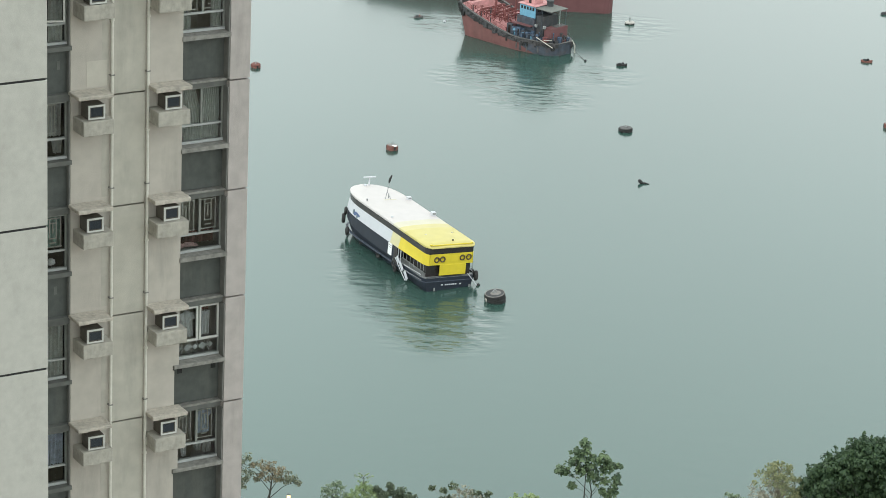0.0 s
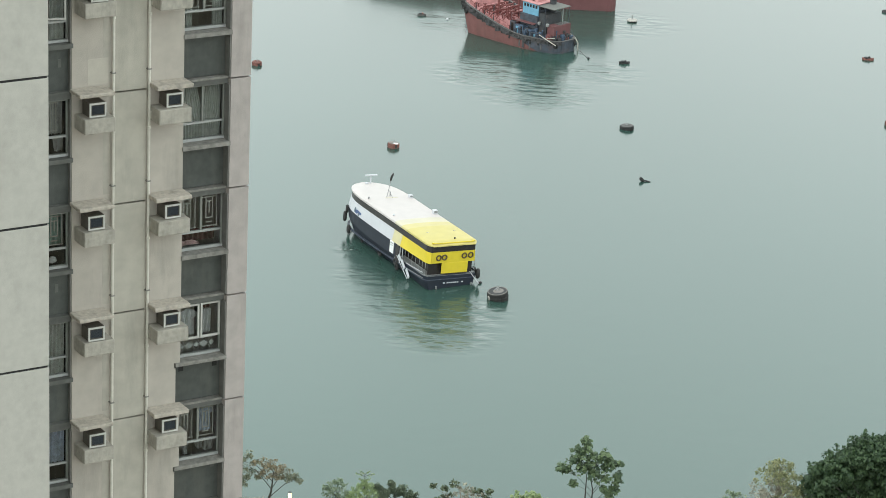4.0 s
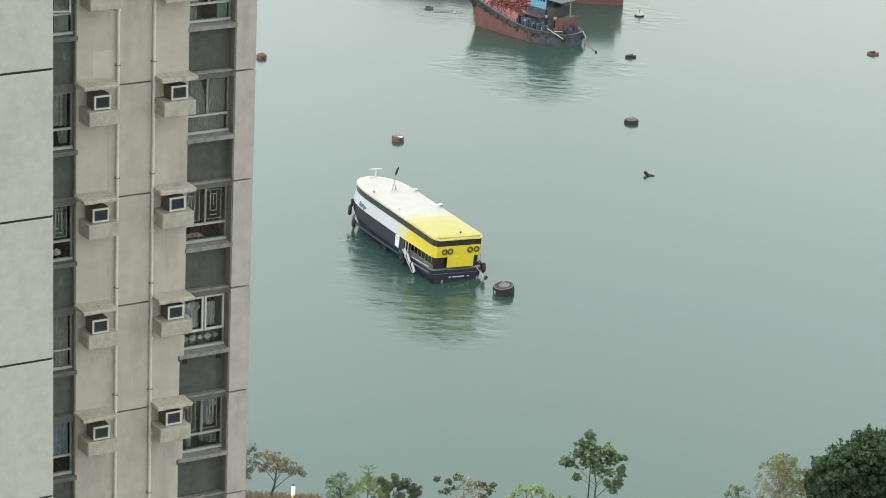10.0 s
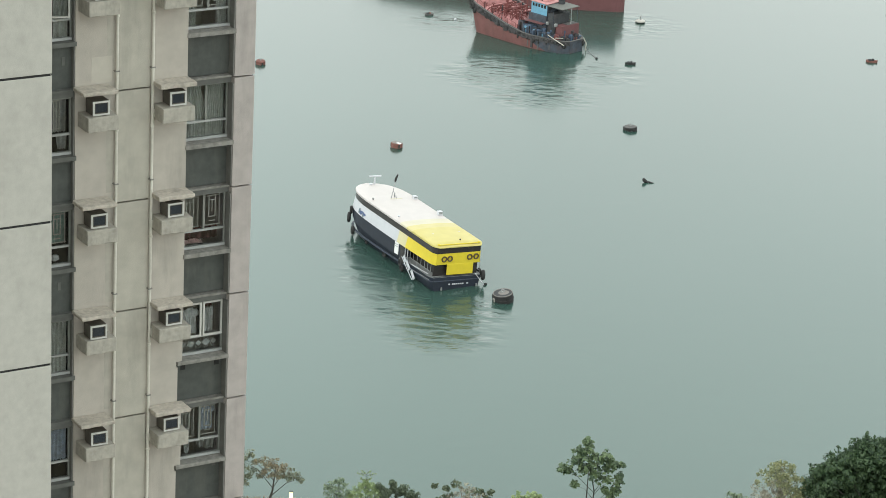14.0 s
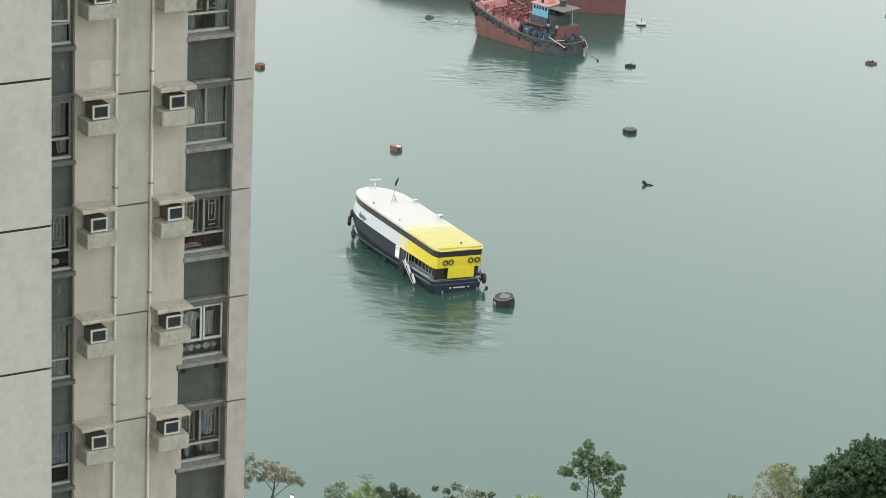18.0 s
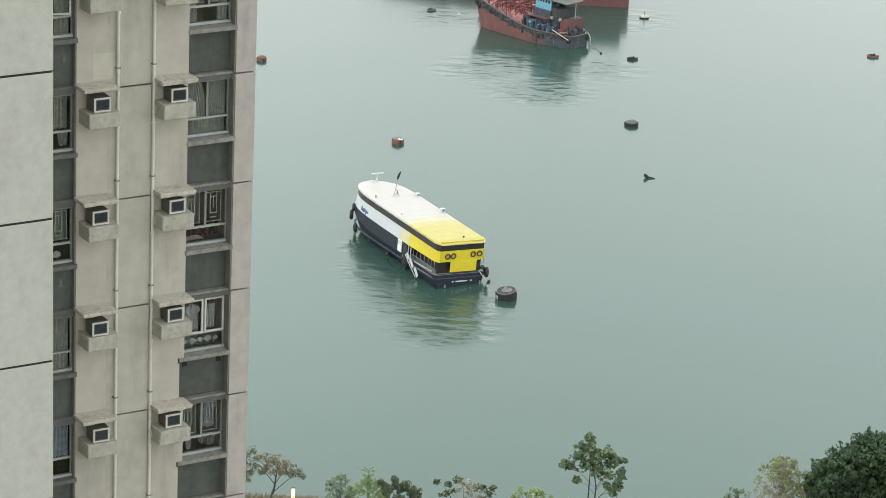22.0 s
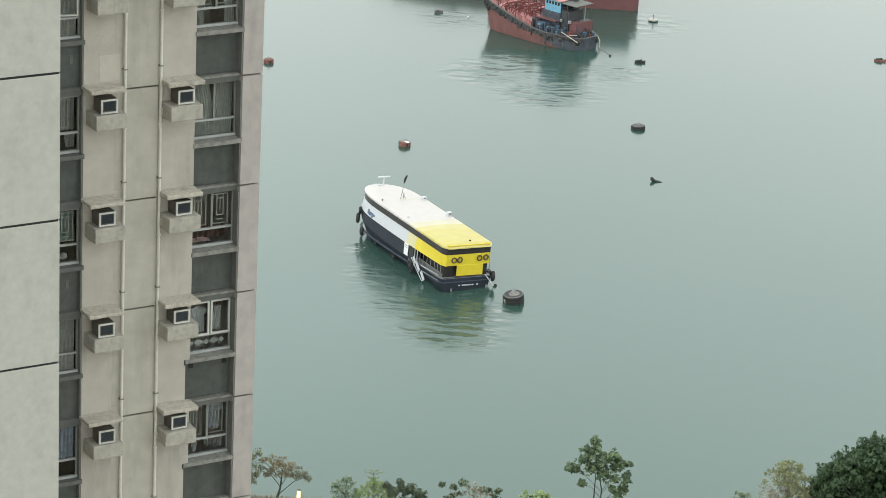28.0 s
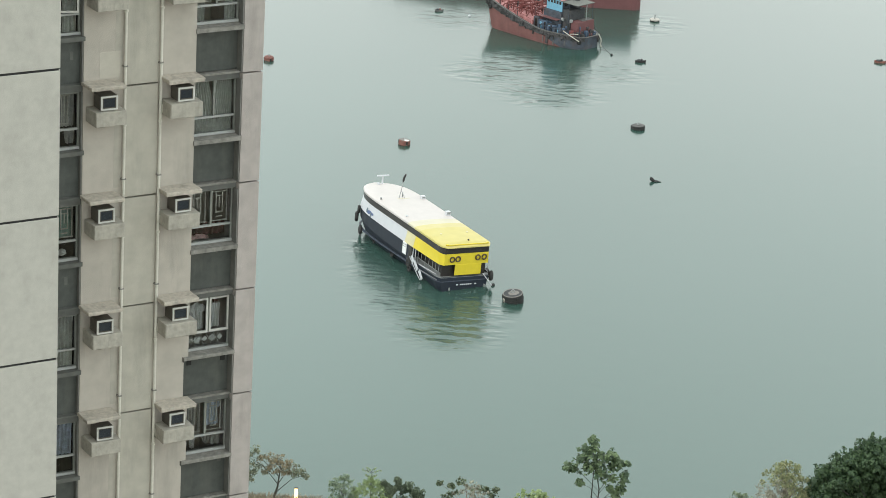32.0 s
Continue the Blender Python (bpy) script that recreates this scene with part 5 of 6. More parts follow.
# low light-blue machinery cases along the side of the house
for i, (y, h, w) in enumerate(((8.6, 1.9, 0.5), (7.6, 1.6, 0.5), (6.8, 1.7, 0.34), (5.9, 1.4, 0.42), (5.0, 1.3, 0.3), (4.2, 1.1, 0.4), (3.4, 0.9, 0.34))):
    case = part("machinery_case", boxes((-2.75, -2.05, y - w, y + w, 1.3, 1.4 + h), bevel=0.06), MID_BLUE if i % 3 else DECK_BLUE, tanker, "worn blue machinery case")
    part("case_door", boxes((-2.775, -2.745, y - w * 0.5, y + w * 0.35, 1.7, 1.2 + h)), SKY_BLUE if i % 2 else BAND, case)
rnd = random.Random(11)
for i in range(44):
    x, y = (rnd.uniform(-3.0, -1.9) if i % 3 else rnd.uniform(-1.8, 2.2)), (rnd.uniform(1.6, 8.6) if i % 3 else rnd.uniform(0.5, 1.5))
    x = max(-t_beam(y) + 0.5, min(t_beam(y) - 0.5, x))
    w, d, h = rnd.uniform(0.1, 0.3), rnd.uniform(0.12, 0.35), rnd.uniform(0.3, 1.1)
    material = rnd.choice((DECK_BLUE, SHIP_DARK, PIPE_RED, MID_BLUE, MID_BLUE, STRAKE))
    if i % 4 == 1:
        part("cowl_vent", lathe(bmesh.new(), [(w * 0.6, 1.3), (w * 0.6, 1.9 + h), (w, 2.0 + h), (w, 2.2 + h), (w * 0.3, 2.25 + h)], 10, (x, y)), material, tanker, smooth=True)
    elif i % 4 == 2:
        part("bollard", tube(bmesh.new(), [(x, y, 1.3), (x + 0.1, y, 1.8 + h * 0.6)], 0.13, 8), material, tanker)
    else:
        part("deck_gear", boxes((x - w, x + w, y - d, y + d, 1.3, 1.7 + h), bevel=0.05), material, tanker)
for y, z, x in ((4.6, 2.9, -1.95), (6.4, 3.0, -2.0), (2.2, 2.5, -2.2)):
    part("blue_drum", lathe(bmesh.new(), [(0.26, z - 0.9), (0.28, z - 0.6), (0.26, z - 0.3), (0.28, z), (0.2, z + 0.03)], 12, (x, y)), MID_BLUE, tanker, smooth=True)
for x, y, z in ((-1.75, 4.2, 3.5), (-1.7, 2.6, 3.55)):
    part("pale_sack", boxes((x - 0.2, x + 0.2, y - 0.22, y + 0.22, z, z + 0.5), bevel=0.14), STEEL, tanker, "dusty grey sack")
for side in (-1, 1):
    ys = (1.2, 2.4, 3.6, 4.8, 6.0, 7.2)
    for y in ys:
        part("rail_post", tube(bmesh.new(), [(side * (t_beam(y) - 0.16), y, t_sheer(y) + 0.2), (side * (t_beam(y) - 0.16), y, t_sheer(y) + 0.9)], 0.03, 5), DECK_BLUE, tanker)
    part("hand_rail", tube(bmesh.new(), [(side * (t_beam(y) - 0.16), y, t_sheer(y) + 0.88) for y in ys], 0.026, 5), DECK_BLUE, tanker)
rnd = random.Random(23)
for i in range(34):
    x, y, h = rnd.uniform(-3.4, 3.0), rnd.uniform(8.8, 16.8), rnd.uniform(0.5, 1.5)
    foot = 3.2 if abs(x) < 2.5 and y < 15.6 else t_sheer(y) - 0.5
    riser = part("riser_pipe", tube(bmesh.new(), [(x, y, foot), (x, y, foot + h)], rnd.uniform(0.06, 0.12), 6), rnd.choice((PIPE_RED, PIPE_RED, BARGE_RED, SHIP_DARK)), tanker)
    part("flange", lathe(bmesh.new(), [(0.18, foot + h), (0.18, foot + h + 0.1)], 8, (x, y)), PIPE_RED, riser)
ys = (8.8, 10.4, 12.0, 13.6, 15.2, 16.8)
for y in ys:
    part("rail_post", tube(bmesh.new(), [(-t_beam(y) + 0.4, y, t_sheer(y) - 0.4), (-t_beam(y) + 0.4, y, t_sheer(y) + 0.9)], 0.035, 5), PIPE_RED, tanker)
part("hand_rail", tube(bmesh.new(), [(-t_beam(y) + 0.4, y, t_sheer(y) + 0.88) for y in ys], 0.03, 5), PIPE_RED, tanker)
for x, y, r in ((-2.9, 8.2, 0.35), (-2.4, 2.6, 0.3), (0.9, 0.9, 0.3)):
    part("rope_coil", torus(bmesh.new(), pose(x, y, t_sheer(y) - 0.3), r, 0.12, 14, 6), ROPE, tanker, smooth=True)
# worn tyres and lumps of old rope and rubber matting hung along the side
for i in range(9):
    y = 1.2 + i * 1.9 + rnd.uniform(-0.8, 0.8)
    part("tyre_fender", torus(bmesh.new(), pose(-t_beam(y) - 0.1, y, t_sheer(y) - rnd.uniform(0.1, 0.4), 90 + rnd.uniform(-12, 12), rnd.uniform(-15, 15), 90 + rnd.uniform(-14, 14)), rnd.uniform(0.13, 0.2), rnd.uniform(0.1, 0.15), 14, 7), STRAKE, tanker, "worn hanging tyre fender", smooth=True)
for i in range(70):
    y, w, h = rnd.uniform(0.6, 17.0), rnd.uniform(0.07, 0.38), rnd.uniform(0.15, 0.6)
    z = t_sheer(y) - rnd.uniform(-0.2, 0.45)
    mat_ob = part("rubbing_mat", boxes((-0.07, 0.08, -w, w, -h, 0.0), bevel=0.05), rnd.choice((SHIP_DARK, STRAKE, RUBBER, RUBBER)), tanker)
    mat_ob.matrix_basis = pose(-t_beam(y) - 0.06, y, z, rnd.uniform(-14, 14), rnd.uniform(-6, 6), 0)
for y, z0, z1, w in ((4.2, 0.2, 1.2, 0.12), (2.5, 0.3, 1.1, 0.1), (5.3, 0.2, 1.3, 0.2), (6.0, 0.3, 1.2, 0.1)):
    part("hull_streak", boxes((-t_beam(y) - 0.05, -t_beam(y) + 0.02, y - w, y + w, z0, z1)), RAIL_CAP if w < 0.2 else SHIP_DARK, tanker, "pale salt streak" if w < 0.2 else "dark hanging mat")
for y, z, r in ((17.3, 3.9, 0.5), (17.7, 4.4, 0.5), (16.8, 3.3, 0.4)):
    part("bow_fender", torus(bmesh.new(), pose(-t_beam(y) - 0.15, y, z, 90, 0, 70), r * 0.66, r * 0.4, 14, 7), RUBBER, tanker, "large bow fender", smooth=True)
for x, y, r in ((1.3, -0.25, 0.36), (2.05, 0.25, 0.42), (-2.2, 0.35, 0.36)):
    part("tyre_fender", torus(bmesh.new(), pose(x, y, 1.15, 90, 0, 40 if x > 0 else -40), r * 0.7, r * 0.34, 14, 7), RUBBER, tanker, "hanging tyre fender", smooth=True)
part("spar", tube(bmesh.new(), [(-3.1, 2.85, 2.5), (-3.1, -0.4, 1.6)], 0.07, 6), ROPE, tanker, "pale spar over the quarter")
part("spar", tube(bmesh.new(), [(-3.0, 1.5, 2.3), (-2.2, 0.6, 2.35)], 0.06, 6), ROPE, tanker)
# pale ropes over the stern quarter, and the line to the float
for x, y, sag in ((1.6, 0.15, 0.1), (1.85, 0.3, 0.25), (2.1, 0.6, 0.2)):
    part("stern_rope", tube(bmesh.new(), [(x - 0.15, y + 0.25, 1.85), (x + 0.2, y - 0.1, 1.7), (x + 0.3 + sag * 0.3, y - 0.45, 1.0), (x + 0.2, y - 0.5, 0.3), (x + 0.15 + sag, y - 0.6, -0.1)], 0.045, 6), ROPE, tanker, "pale slack rope")
part("mooring_chain", tube(bmesh.new(), [(1.9, -0.3, 0.5), (1.5, -1.2, 0.2), (1.0, -2.3, 0.06), (-0.14, -4.27, 0.05)], 0.025, 6), STRAKE, tanker, "dark mooring line")

# ---------------------------------------------------------------- the red barge behind it
barge = thing("barge", pose(24.5, 442.2, 0, 0, 0, 88), "large dull red barge hull moored beyond the tanker", "ship")
B_HALF, B_LEN = 4.6, 23.0
rows = []
for y, k in ((0, 0.9), (0.5, 0.97), (1.2, 1.0), (19, 1.0), (21.5, 0.9), (B_LEN, 0.7)):
    b = B_HALF * k
    rows.append([(-b, y, 4.6), (-b, y, 0.0), (-b * 0.95, y, -1.2), (b * 0.95, y, -1.2), (b, y, 0.0), (b, y, 4.6)])
part("hull", loft(bmesh.new(), rows, True, True), BARGE_RED, barge, "dull red steel hull plating")
for i in range(9):
    x = -3.5 + i * 0.875
    part("hull_rib", boxes((x - 0.05, x + 0.05, -0.09, -0.002, 0.1, 4.5)), BARGE_RED, barge)
for i in range(9):
    y = 1.2 + i * 2.0
    part("hull_rib", boxes((-B_HALF - 0.09, -B_HALF - 0.002, y - 0.05, y + 0.05, 0.1, 4.5)), BARGE_RED, barge)
part("rail", boxes((-B_HALF - 0.05, B_HALF + 0.05, 1.2, 19.0, 4.6, 4.75)), SHIP_DARK, barge)
part("deck_coaming", boxes((-3.4, 3.4, 6.1, 18.0, 4.75, 5.8), bevel=0.06), BARGE_RED, barge)

far_barge = copy_thing(barge, pose(3.2, 453.0, 0, 0, 0, 60))
tagged(far_barge, "dull red barge hull moored farther out")
part("after_house", boxes((-3.4, 3.4, 0.9, 6.0, 4.76, 6.9), bevel=0.06), DECK_BLUE, barge, "dark after house")

tether = thing("tether_float", pose(19.46, 410.3, 0), "small black float on the tanker's line", "float", "small floats")
part("ball", lathe(bmesh.new(), [(0.04, -0.15), (0.14, -0.08), (0.18, 0.06), (0.14, 0.2), (0.04, 0.26)], 12), RUBBER, tether, smooth=True)

# ---------------------------------------------------------------- trees, grass and the lamp on the waterfront
def foliage(centres, leaf, rnd, flat=0.5, squash=0.75):
    """Many small leaf quads round clump centres: rows of (x, y, z, radius, count)."""
    verts, faces = [], []
    for cx, cy, cz, r, count in centres:
        for _ in range(count):
            while True:
                p = Vector((rnd.uniform(-1, 1), rnd.uniform(-1, 1), rnd.uniform(-1, 1)))
                if p.length <= 1:
                    break
            p = p * (0.55 + 0.45 * p.length) * r
            p.z *= squash
            n = Vector((rnd.gauss(0, 1), rnd.gauss(0, 1), rnd.gauss(0, 1) + 2 * flat)).normalized()
            a = n.cross(Vector((rnd.gauss(0, 1), rnd.gauss(0, 1), 0.1))).normalized()
            b = n.cross(a)
            s = leaf * rnd.uniform(0.6, 1.3)
            c = Vector((cx, cy, cz)) + p
            i = len(verts)
            verts += [c - a * s * 0.5, c + b * s * 0.33 + n * s * 0.08, c + a * s * 0.6, c - b * s * 0.33 + n * s * 0.08]
            faces.append((i, i + 1, i + 2, i + 3))
    me = bpy.data.meshes.new("crown")
    me.from_pydata([tuple(v) for v in verts], [], faces)
    return me


def rosettes(centres, leaf, rnd):
    """Whorls of large leaves, each whorl joined at its middle: rows of (x, y, z, radius, count)."""
    verts, faces = [], []
    for cx, cy, cz, r, count in centres:
        i0 = len(verts)
        up = Vector((rnd.gauss(0, 0.35), rnd.gauss(0, 0.35) - 0.15, 1)).normalized()
        side = up.cross(Vector((1, 0.2, 0))).normalized()
        verts.append((cx, cy, cz))
        for k in range(count):
            a = 2 * math.pi * k / count * 2.4 + rnd.uniform(-0.3, 0.3)
            out = side * math.cos(a) + up.cross(side) * math.sin(a)
            d = (out + up * rnd.uniform(-0.75, 0.7)).normalized()
            w = d.cross(up).normalized() * leaf * rnd.uniform(0.36, 0.52)
            q = r * rnd.uniform(0.6, 0.95)
            c, i = Vector((cx, cy, cz)), len(verts)
            mid = c + d * q * 0.55 + up * 0.03
            tip = c + d * q - up * q * rnd.uniform(0.05, 0.4)
            verts += [tuple(mid + w), tuple(tip + w * 0.55), tuple(tip - w * 0.55), tuple(mid - w)]
            faces.append((i0, i, i + 1, i + 2, i + 3))
    me = bpy.data.meshes.new("crown")
    me.from_pydata([tuple(v) for v in verts], [], faces)
    return me


def tree(x, y, height, spread, material, label, leaf=0.22, clumps=40, per=40, clump=0.5, bare=0.4, bark=BARK, seed=0, trunk=0.12, shape="round", lean=0.0, stems=1, lobes=(), squash=0.75, whorls=False, dry=None, fork=None, gap=0.6, limbs=2):
    """Trunk and limbs that reach to clumps of leaves. bare: share of the height with no leaves."""
    rnd = random.Random(seed)
    t = thing("tree", pose(x, y, 4.0), label, "tree", "waterfront trees")
    wood = bmesh.new()
    centres = []
    for s in range(stems):
        off = Vector((s * gap, 0.15 * s, 0))
        tops = Vector((lean + rnd.uniform(-0.15, 0.15) * spread * stems * 0.5, 0, height * rnd.uniform(0.8, 0.92)))
        stem = [off, off + Vector((lean * 0.2, 0.05, height * bare * 0.6)), off + Vector((lean * 0.5 + rnd.uniform(-0.1, 0.1), 0, height * bare * 1.1)), tops]
        tube(wood, stem, [trunk, trunk * 0.85, trunk * 0.65, trunk * 0.15], 8)
    for i in range(clumps if lobes else 0):
        lx, lz, lr = lobes[i % len(lobes)]
        d = Vector((rnd.gauss(0, 1), rnd.gauss(0, 1), rnd.gauss(0, 0.8))).normalized() * lr * rnd.uniform(0.2, 1.0)
        c = Vector((lx, rnd.uniform(-0.6, 0.6) * lr, lz)) + d * (1.2 if whorls else 1.0)
        centres.append((c.x, c.y, c.z, clump * rnd.uniform(0.6, 1.15), max(3, int(per * rnd.uniform(0.6, 1.3)))))
        if i < len(lobes) and i % limbs == 0:
            # limbs fork low and rise outwards
            rise = lz - 0.75 * abs(lx) - rnd.uniform(0.2, 0.8)
            rise = max(height * bare * 0.6, min(height * 0.8, rise))
            low = [j for j in range(4) if stem[j].z <= rise][-1]
            root = stem[low].lerp(stem[low + 1], (rise - stem[low].z) / (stem[low + 1].z - stem[low].z))
            bend = root.lerp(c, 0.5) + Vector((rnd.uniform(-0.15, 0.15), 0, 0.12 * (c - root).length))
            tube(wood, [root, bend, c], [trunk * 0.34, trunk * 0.22, trunk * 0.08], 5)
    for i in range(0 if lobes else clumps):
        a, u = rnd.uniform(0, 2 * math.pi), rnd.random()
        if shape == "cone":
            zz = bare + (1 - bare) * u
            rr = spread * (1 - u) ** 0.8 * rnd.uniform(0.3, 1.0) + 0.1
        elif shape == "flat":
            zz = bare + (1 - bare) * (0.25 + 0.75 * rnd.random()) * (1 - 0.35 * (u ** 2))
            rr = spread * math.sqrt(u)
        else:
            zz = bare + (1 - bare) * rnd.random()
            k = (zz - bare) / (1 - bare)
            rr = spread * math.sqrt(max(0.05, 1 - (2 * k - 0.85) ** 2 / 1.4)) * math.sqrt(u)
        c = Vector((lean + rr * math.cos(a), rr * math.sin(a), height * zz))
        centres.append((c.x, c.y, c.z - clump * 0.3, clump * rnd.uniform(0.6, 1.2), max(3, int(per * rnd.uniform(0.6, 1.3)))))
        if i % 3 == 0:
            k = min(0.95, max(0.3, zz - 0.18))
            root = stem[1].lerp(stem[3], k) if shape == "cone" else stem[2].lerp(stem[3], max(0, (k - bare) / (1 - bare)) * 0.8)
            m = (root + c) / 2 + Vector((0, 0, 0.1 * rr))
            tube(wood, [root, m, c], [trunk * 0.4, trunk * 0.22, trunk * 0.06], 5)
    part("trunk", wood, bark, t, smooth=True)
    rest = []
    if dry:
        # withered leaves in the middle of the crown
        faded, dx, dz, dr = dry
        rest = [c for c in centres if math.hypot(c[0] - dx, c[2] - dz) < dr * rnd.uniform(0.5, 1.1)]
        centres = [c for c in centres if c not in rest]
    me = rosettes(centres, leaf, rnd) if whorls else foliage(centres, leaf, rnd, squash=squash)
    me.materials.append(material)
    part("crown", me, None, t)
    if rest:
        me = foliage(rest, leaf, rnd, squash=squash)
        me.materials.append(faded)
        part("withered_leaves", me, None, t, "pale withered leaves and twigs")
    return t


def big_tree(x, y, lobes, material, label, seed, trunk=0.28, leaf=0.26):
    """A dense broad crown: rounded sprays of leaves, stood apart on lobes (x, y, z, radius), with upright tufts, over a short trunk."""
    rnd = random.Random(seed)
    t = thing("tree", pose(x, y, 4.0), label, "tree", "waterfront trees")
    wood = bmesh.new()
    tube(wood, [(0, 0, 0), (0.1, 0, 1.6), (0.0, 0.1, 3.2), (0.2, 0, 5.0)], [trunk, trunk * 0.85, trunk * 0.7, trunk * 0.3], 10)
    verts, faces = [], []

    def put(p, n, q):
        a = n.cross(Vector((rnd.gauss(0, 1), rnd.gauss(0, 1), 0.2))).normalized()
        b = n.cross(a)
        i = len(verts)
        verts.extend((p - a * q * 0.5, p + b * q * 0.36, p + a * q * 0.6, p - b * q * 0.36))
        faces.append((i, i + 1, i + 2, i + 3))

    for lx, ly, lz, r in lobes:
        tube(wood, [(0, 0, 2.4), (lx * 0.5, ly * 0.5, (2.4 + lz) / 2), (lx, ly, lz)], [trunk * 0.5, trunk * 0.3, 0.04], 6)
        for _ in range(int(15 * r * r)):
            d = Vector((rnd.gauss(0, 1), rnd.gauss(0, 1), rnd.gauss(0, 1) + 0.3)).normalized()
            c = Vector((lx, ly, lz)) + Vector((d.x, d.y, d.z * 0.85)) * r * rnd.uniform(0.6, 1.1)
            s = rnd.uniform(0.35, 0.75)
            for _ in range(int(150 * s)):
                # a flattened spray, full on its upper side
                e = Vector((rnd.gauss(0, 1), rnd.gauss(0, 1), rnd.gauss(0, 1) + 0.5)).normalized()
                p = c + Vector((e.x, e.y, e.z * 0.75)) * s * rnd.uniform(0.7, 1.0)
                put(p, (e * 1.4 + Vector((0, 0, 0.5)) + Vector((rnd.gauss(0, 0.4), rnd.gauss(0, 0.4), rnd.gauss(0, 0.4)))).normalized(), leaf * rnd.uniform(0.6, 1.2))
        # upright tufts that break the outline
        for _ in range(int(5 * r)):
            d = Vector((rnd.gauss(0, 0.75), rnd.gauss(0, 0.5), 1)).normalized()
            c = Vector((lx, ly, lz)) + Vector((d.x, d.y, d.z * 0.85)) * r * 0.95
            high, lean = rnd.uniform(0.5, 1.1), d.x * rnd.uniform(0.3, 0.9)
            for k in range(60):
                h = rnd.random()
                p = c + Vector((lean, 0, 1)) * h * high + Vector((rnd.gauss(0, 0.2), rnd.gauss(0, 0.2), 0)) * (1.2 - h) * (0.6 + 0.8 * (k % 3 == 0))
                put(p, Vector((rnd.gauss(0, 1), rnd.gauss(0, 1) - 0.5, rnd.gauss(0, 1) + 0.8)).normalized(), leaf * rnd.uniform(0.55, 0.95))
    part("trunk", wood, BARK, t, smooth=True)
    me = bpy.data.meshes.new("crown")
    me.from_pydata([tuple(v) for v in verts], [], faces)
    me.materials.append(material)
    part("crown", me, None, t)
    return t


tree(-15.0, 242.0, 5.0, 2.7, L_OLIVE, "thin leaning tree with sparse grey-green and brownish leaves", leaf=0.17, clumps=270, per=14, clump=0.33, bare=0.3, seed=3, trunk=0.14, lean=0.75, squash=0.6, limbs=5, dry=(L_BROWN, 0.3, 4.0, 1.8),
     lobes=[(-2.2, 4.8, 0.5), (-1.6, 5.1, 0.45), (-1.2, 4.4, 0.6), (-2.2, 3.9, 0.6), (-0.6, 4.5, 0.6), (0.0, 4.1, 0.7), (0.4, 4.4, 0.6), (0.9, 3.9, 0.7), (1.3, 4.0, 0.5), (1.9, 3.5, 0.5), (2.5, 3.2, 0.45), (2.9, 2.8, 0.3), (-1.4, 3.5, 0.5), (-0.5, 3.6, 0.5), (-2.5, 2.8, 0.4), (-2.7, 4.4, 0.5), (-1.9, 3.0, 0.4), (1.3, 3.1, 0.4), (-0.9, 3.0, 0.45), (0.3, 3.3, 0.5), (0.9, 3.2, 0.4), (1.9, 3.0, 0.35), (-2.9, 3.3, 0.5)])
tree(-18.2, 242.0, 4.6, 1.5, L_OLIVE, "thin sparse grey-green tree", leaf=0.2, clumps=40, per=16, clump=0.4, bare=0.4, seed=4, trunk=0.08, shape="flat")
tree(-8.7, 241.6, 3.2, 1.4, L_SAGE, "low sparse blue-green shrub tree", leaf=0.2, clumps=60, per=22, clump=0.38, bare=0.2, seed=5, trunk=0.07)
young = tree(-6.2, 241.0, 4.3, 1.5, L_LIGHT, "light green feathery young tree with a thin leader", leaf=0.14, clumps=150, per=26, clump=0.32, bare=0.2, seed=6, trunk=0.06,
     lobes=[(0, 2.7, 0.5), (-0.8, 2.4, 0.5), (0.8, 2.5, 0.5), (-0.4, 2.1, 0.7), (0.5, 1.9, 0.7), (-1.3, 1.9, 0.5), (1.4, 1.9, 0.5), (-0.4, 3.0, 0.3), (0.4, 3.05, 0.3), (0.0, 3.4, 0.2), (-1.0, 1.2, 0.6), (1.0, 1.2, 0.6)])
leader = bmesh.new()
tube(leader, [(0.0, 0.0, 2.8), (0.02, 0.0, 3.6), (0.0, 0.0, 4.15)], [0.035, 0.025, 0.012], 6)
for x, z in ((-0.75, 4.3), (-0.35, 4.5), (0.4, 4.52), (0.8, 4.28), (-0.5, 3.8), (0.5, 3.85)):
    tube(leader, [(0.0, 0.0, min(4.1, z - 0.3)), (x * 0.5, 0.0, z - 0.06), (x, -0.05, z)], [0.02, 0.015, 0.006], 5)
part("leader", leader, BARK, young, smooth=True)
fronds = foliage([(x * k, -0.02, z - 0.3 * (1 - k), 0.13, 9) for x, z in ((-0.75, 4.3), (-0.35, 4.5), (0.4, 4.52), (0.8, 4.28), (-0.5, 3.8), (0.5, 3.85)) for k in (0.45, 0.75, 1.0)], 0.13, random.Random(61))
fronds.materials.append(L_LIGHT)
part("fronds", fronds, None, young, "thin feathery fronds at the tip")
tree(-3.4, 241.6, 3.3, 2.3, L_BLUE, "dense dark blue-green bushy tree with upright tufts", leaf=0.2, clumps=150, per=44, clump=0.34, bare=0.1, seed=7, trunk=0.09,
     lobes=[(-1.7, 2.8, 0.3), (-1.3, 2.2, 0.4), (-0.3, 3.1, 0.25), (-0.4, 2.5, 0.5), (0.4, 2.6, 0.4), (1.0, 2.3, 0.5), (1.7, 1.8, 0.5), (-0.9, 1.9, 0.8), (0.4, 1.9, 0.9), (1.4, 1.4, 0.7), (-1.6, 1.3, 0.7), (0, 1.0, 0.9)])
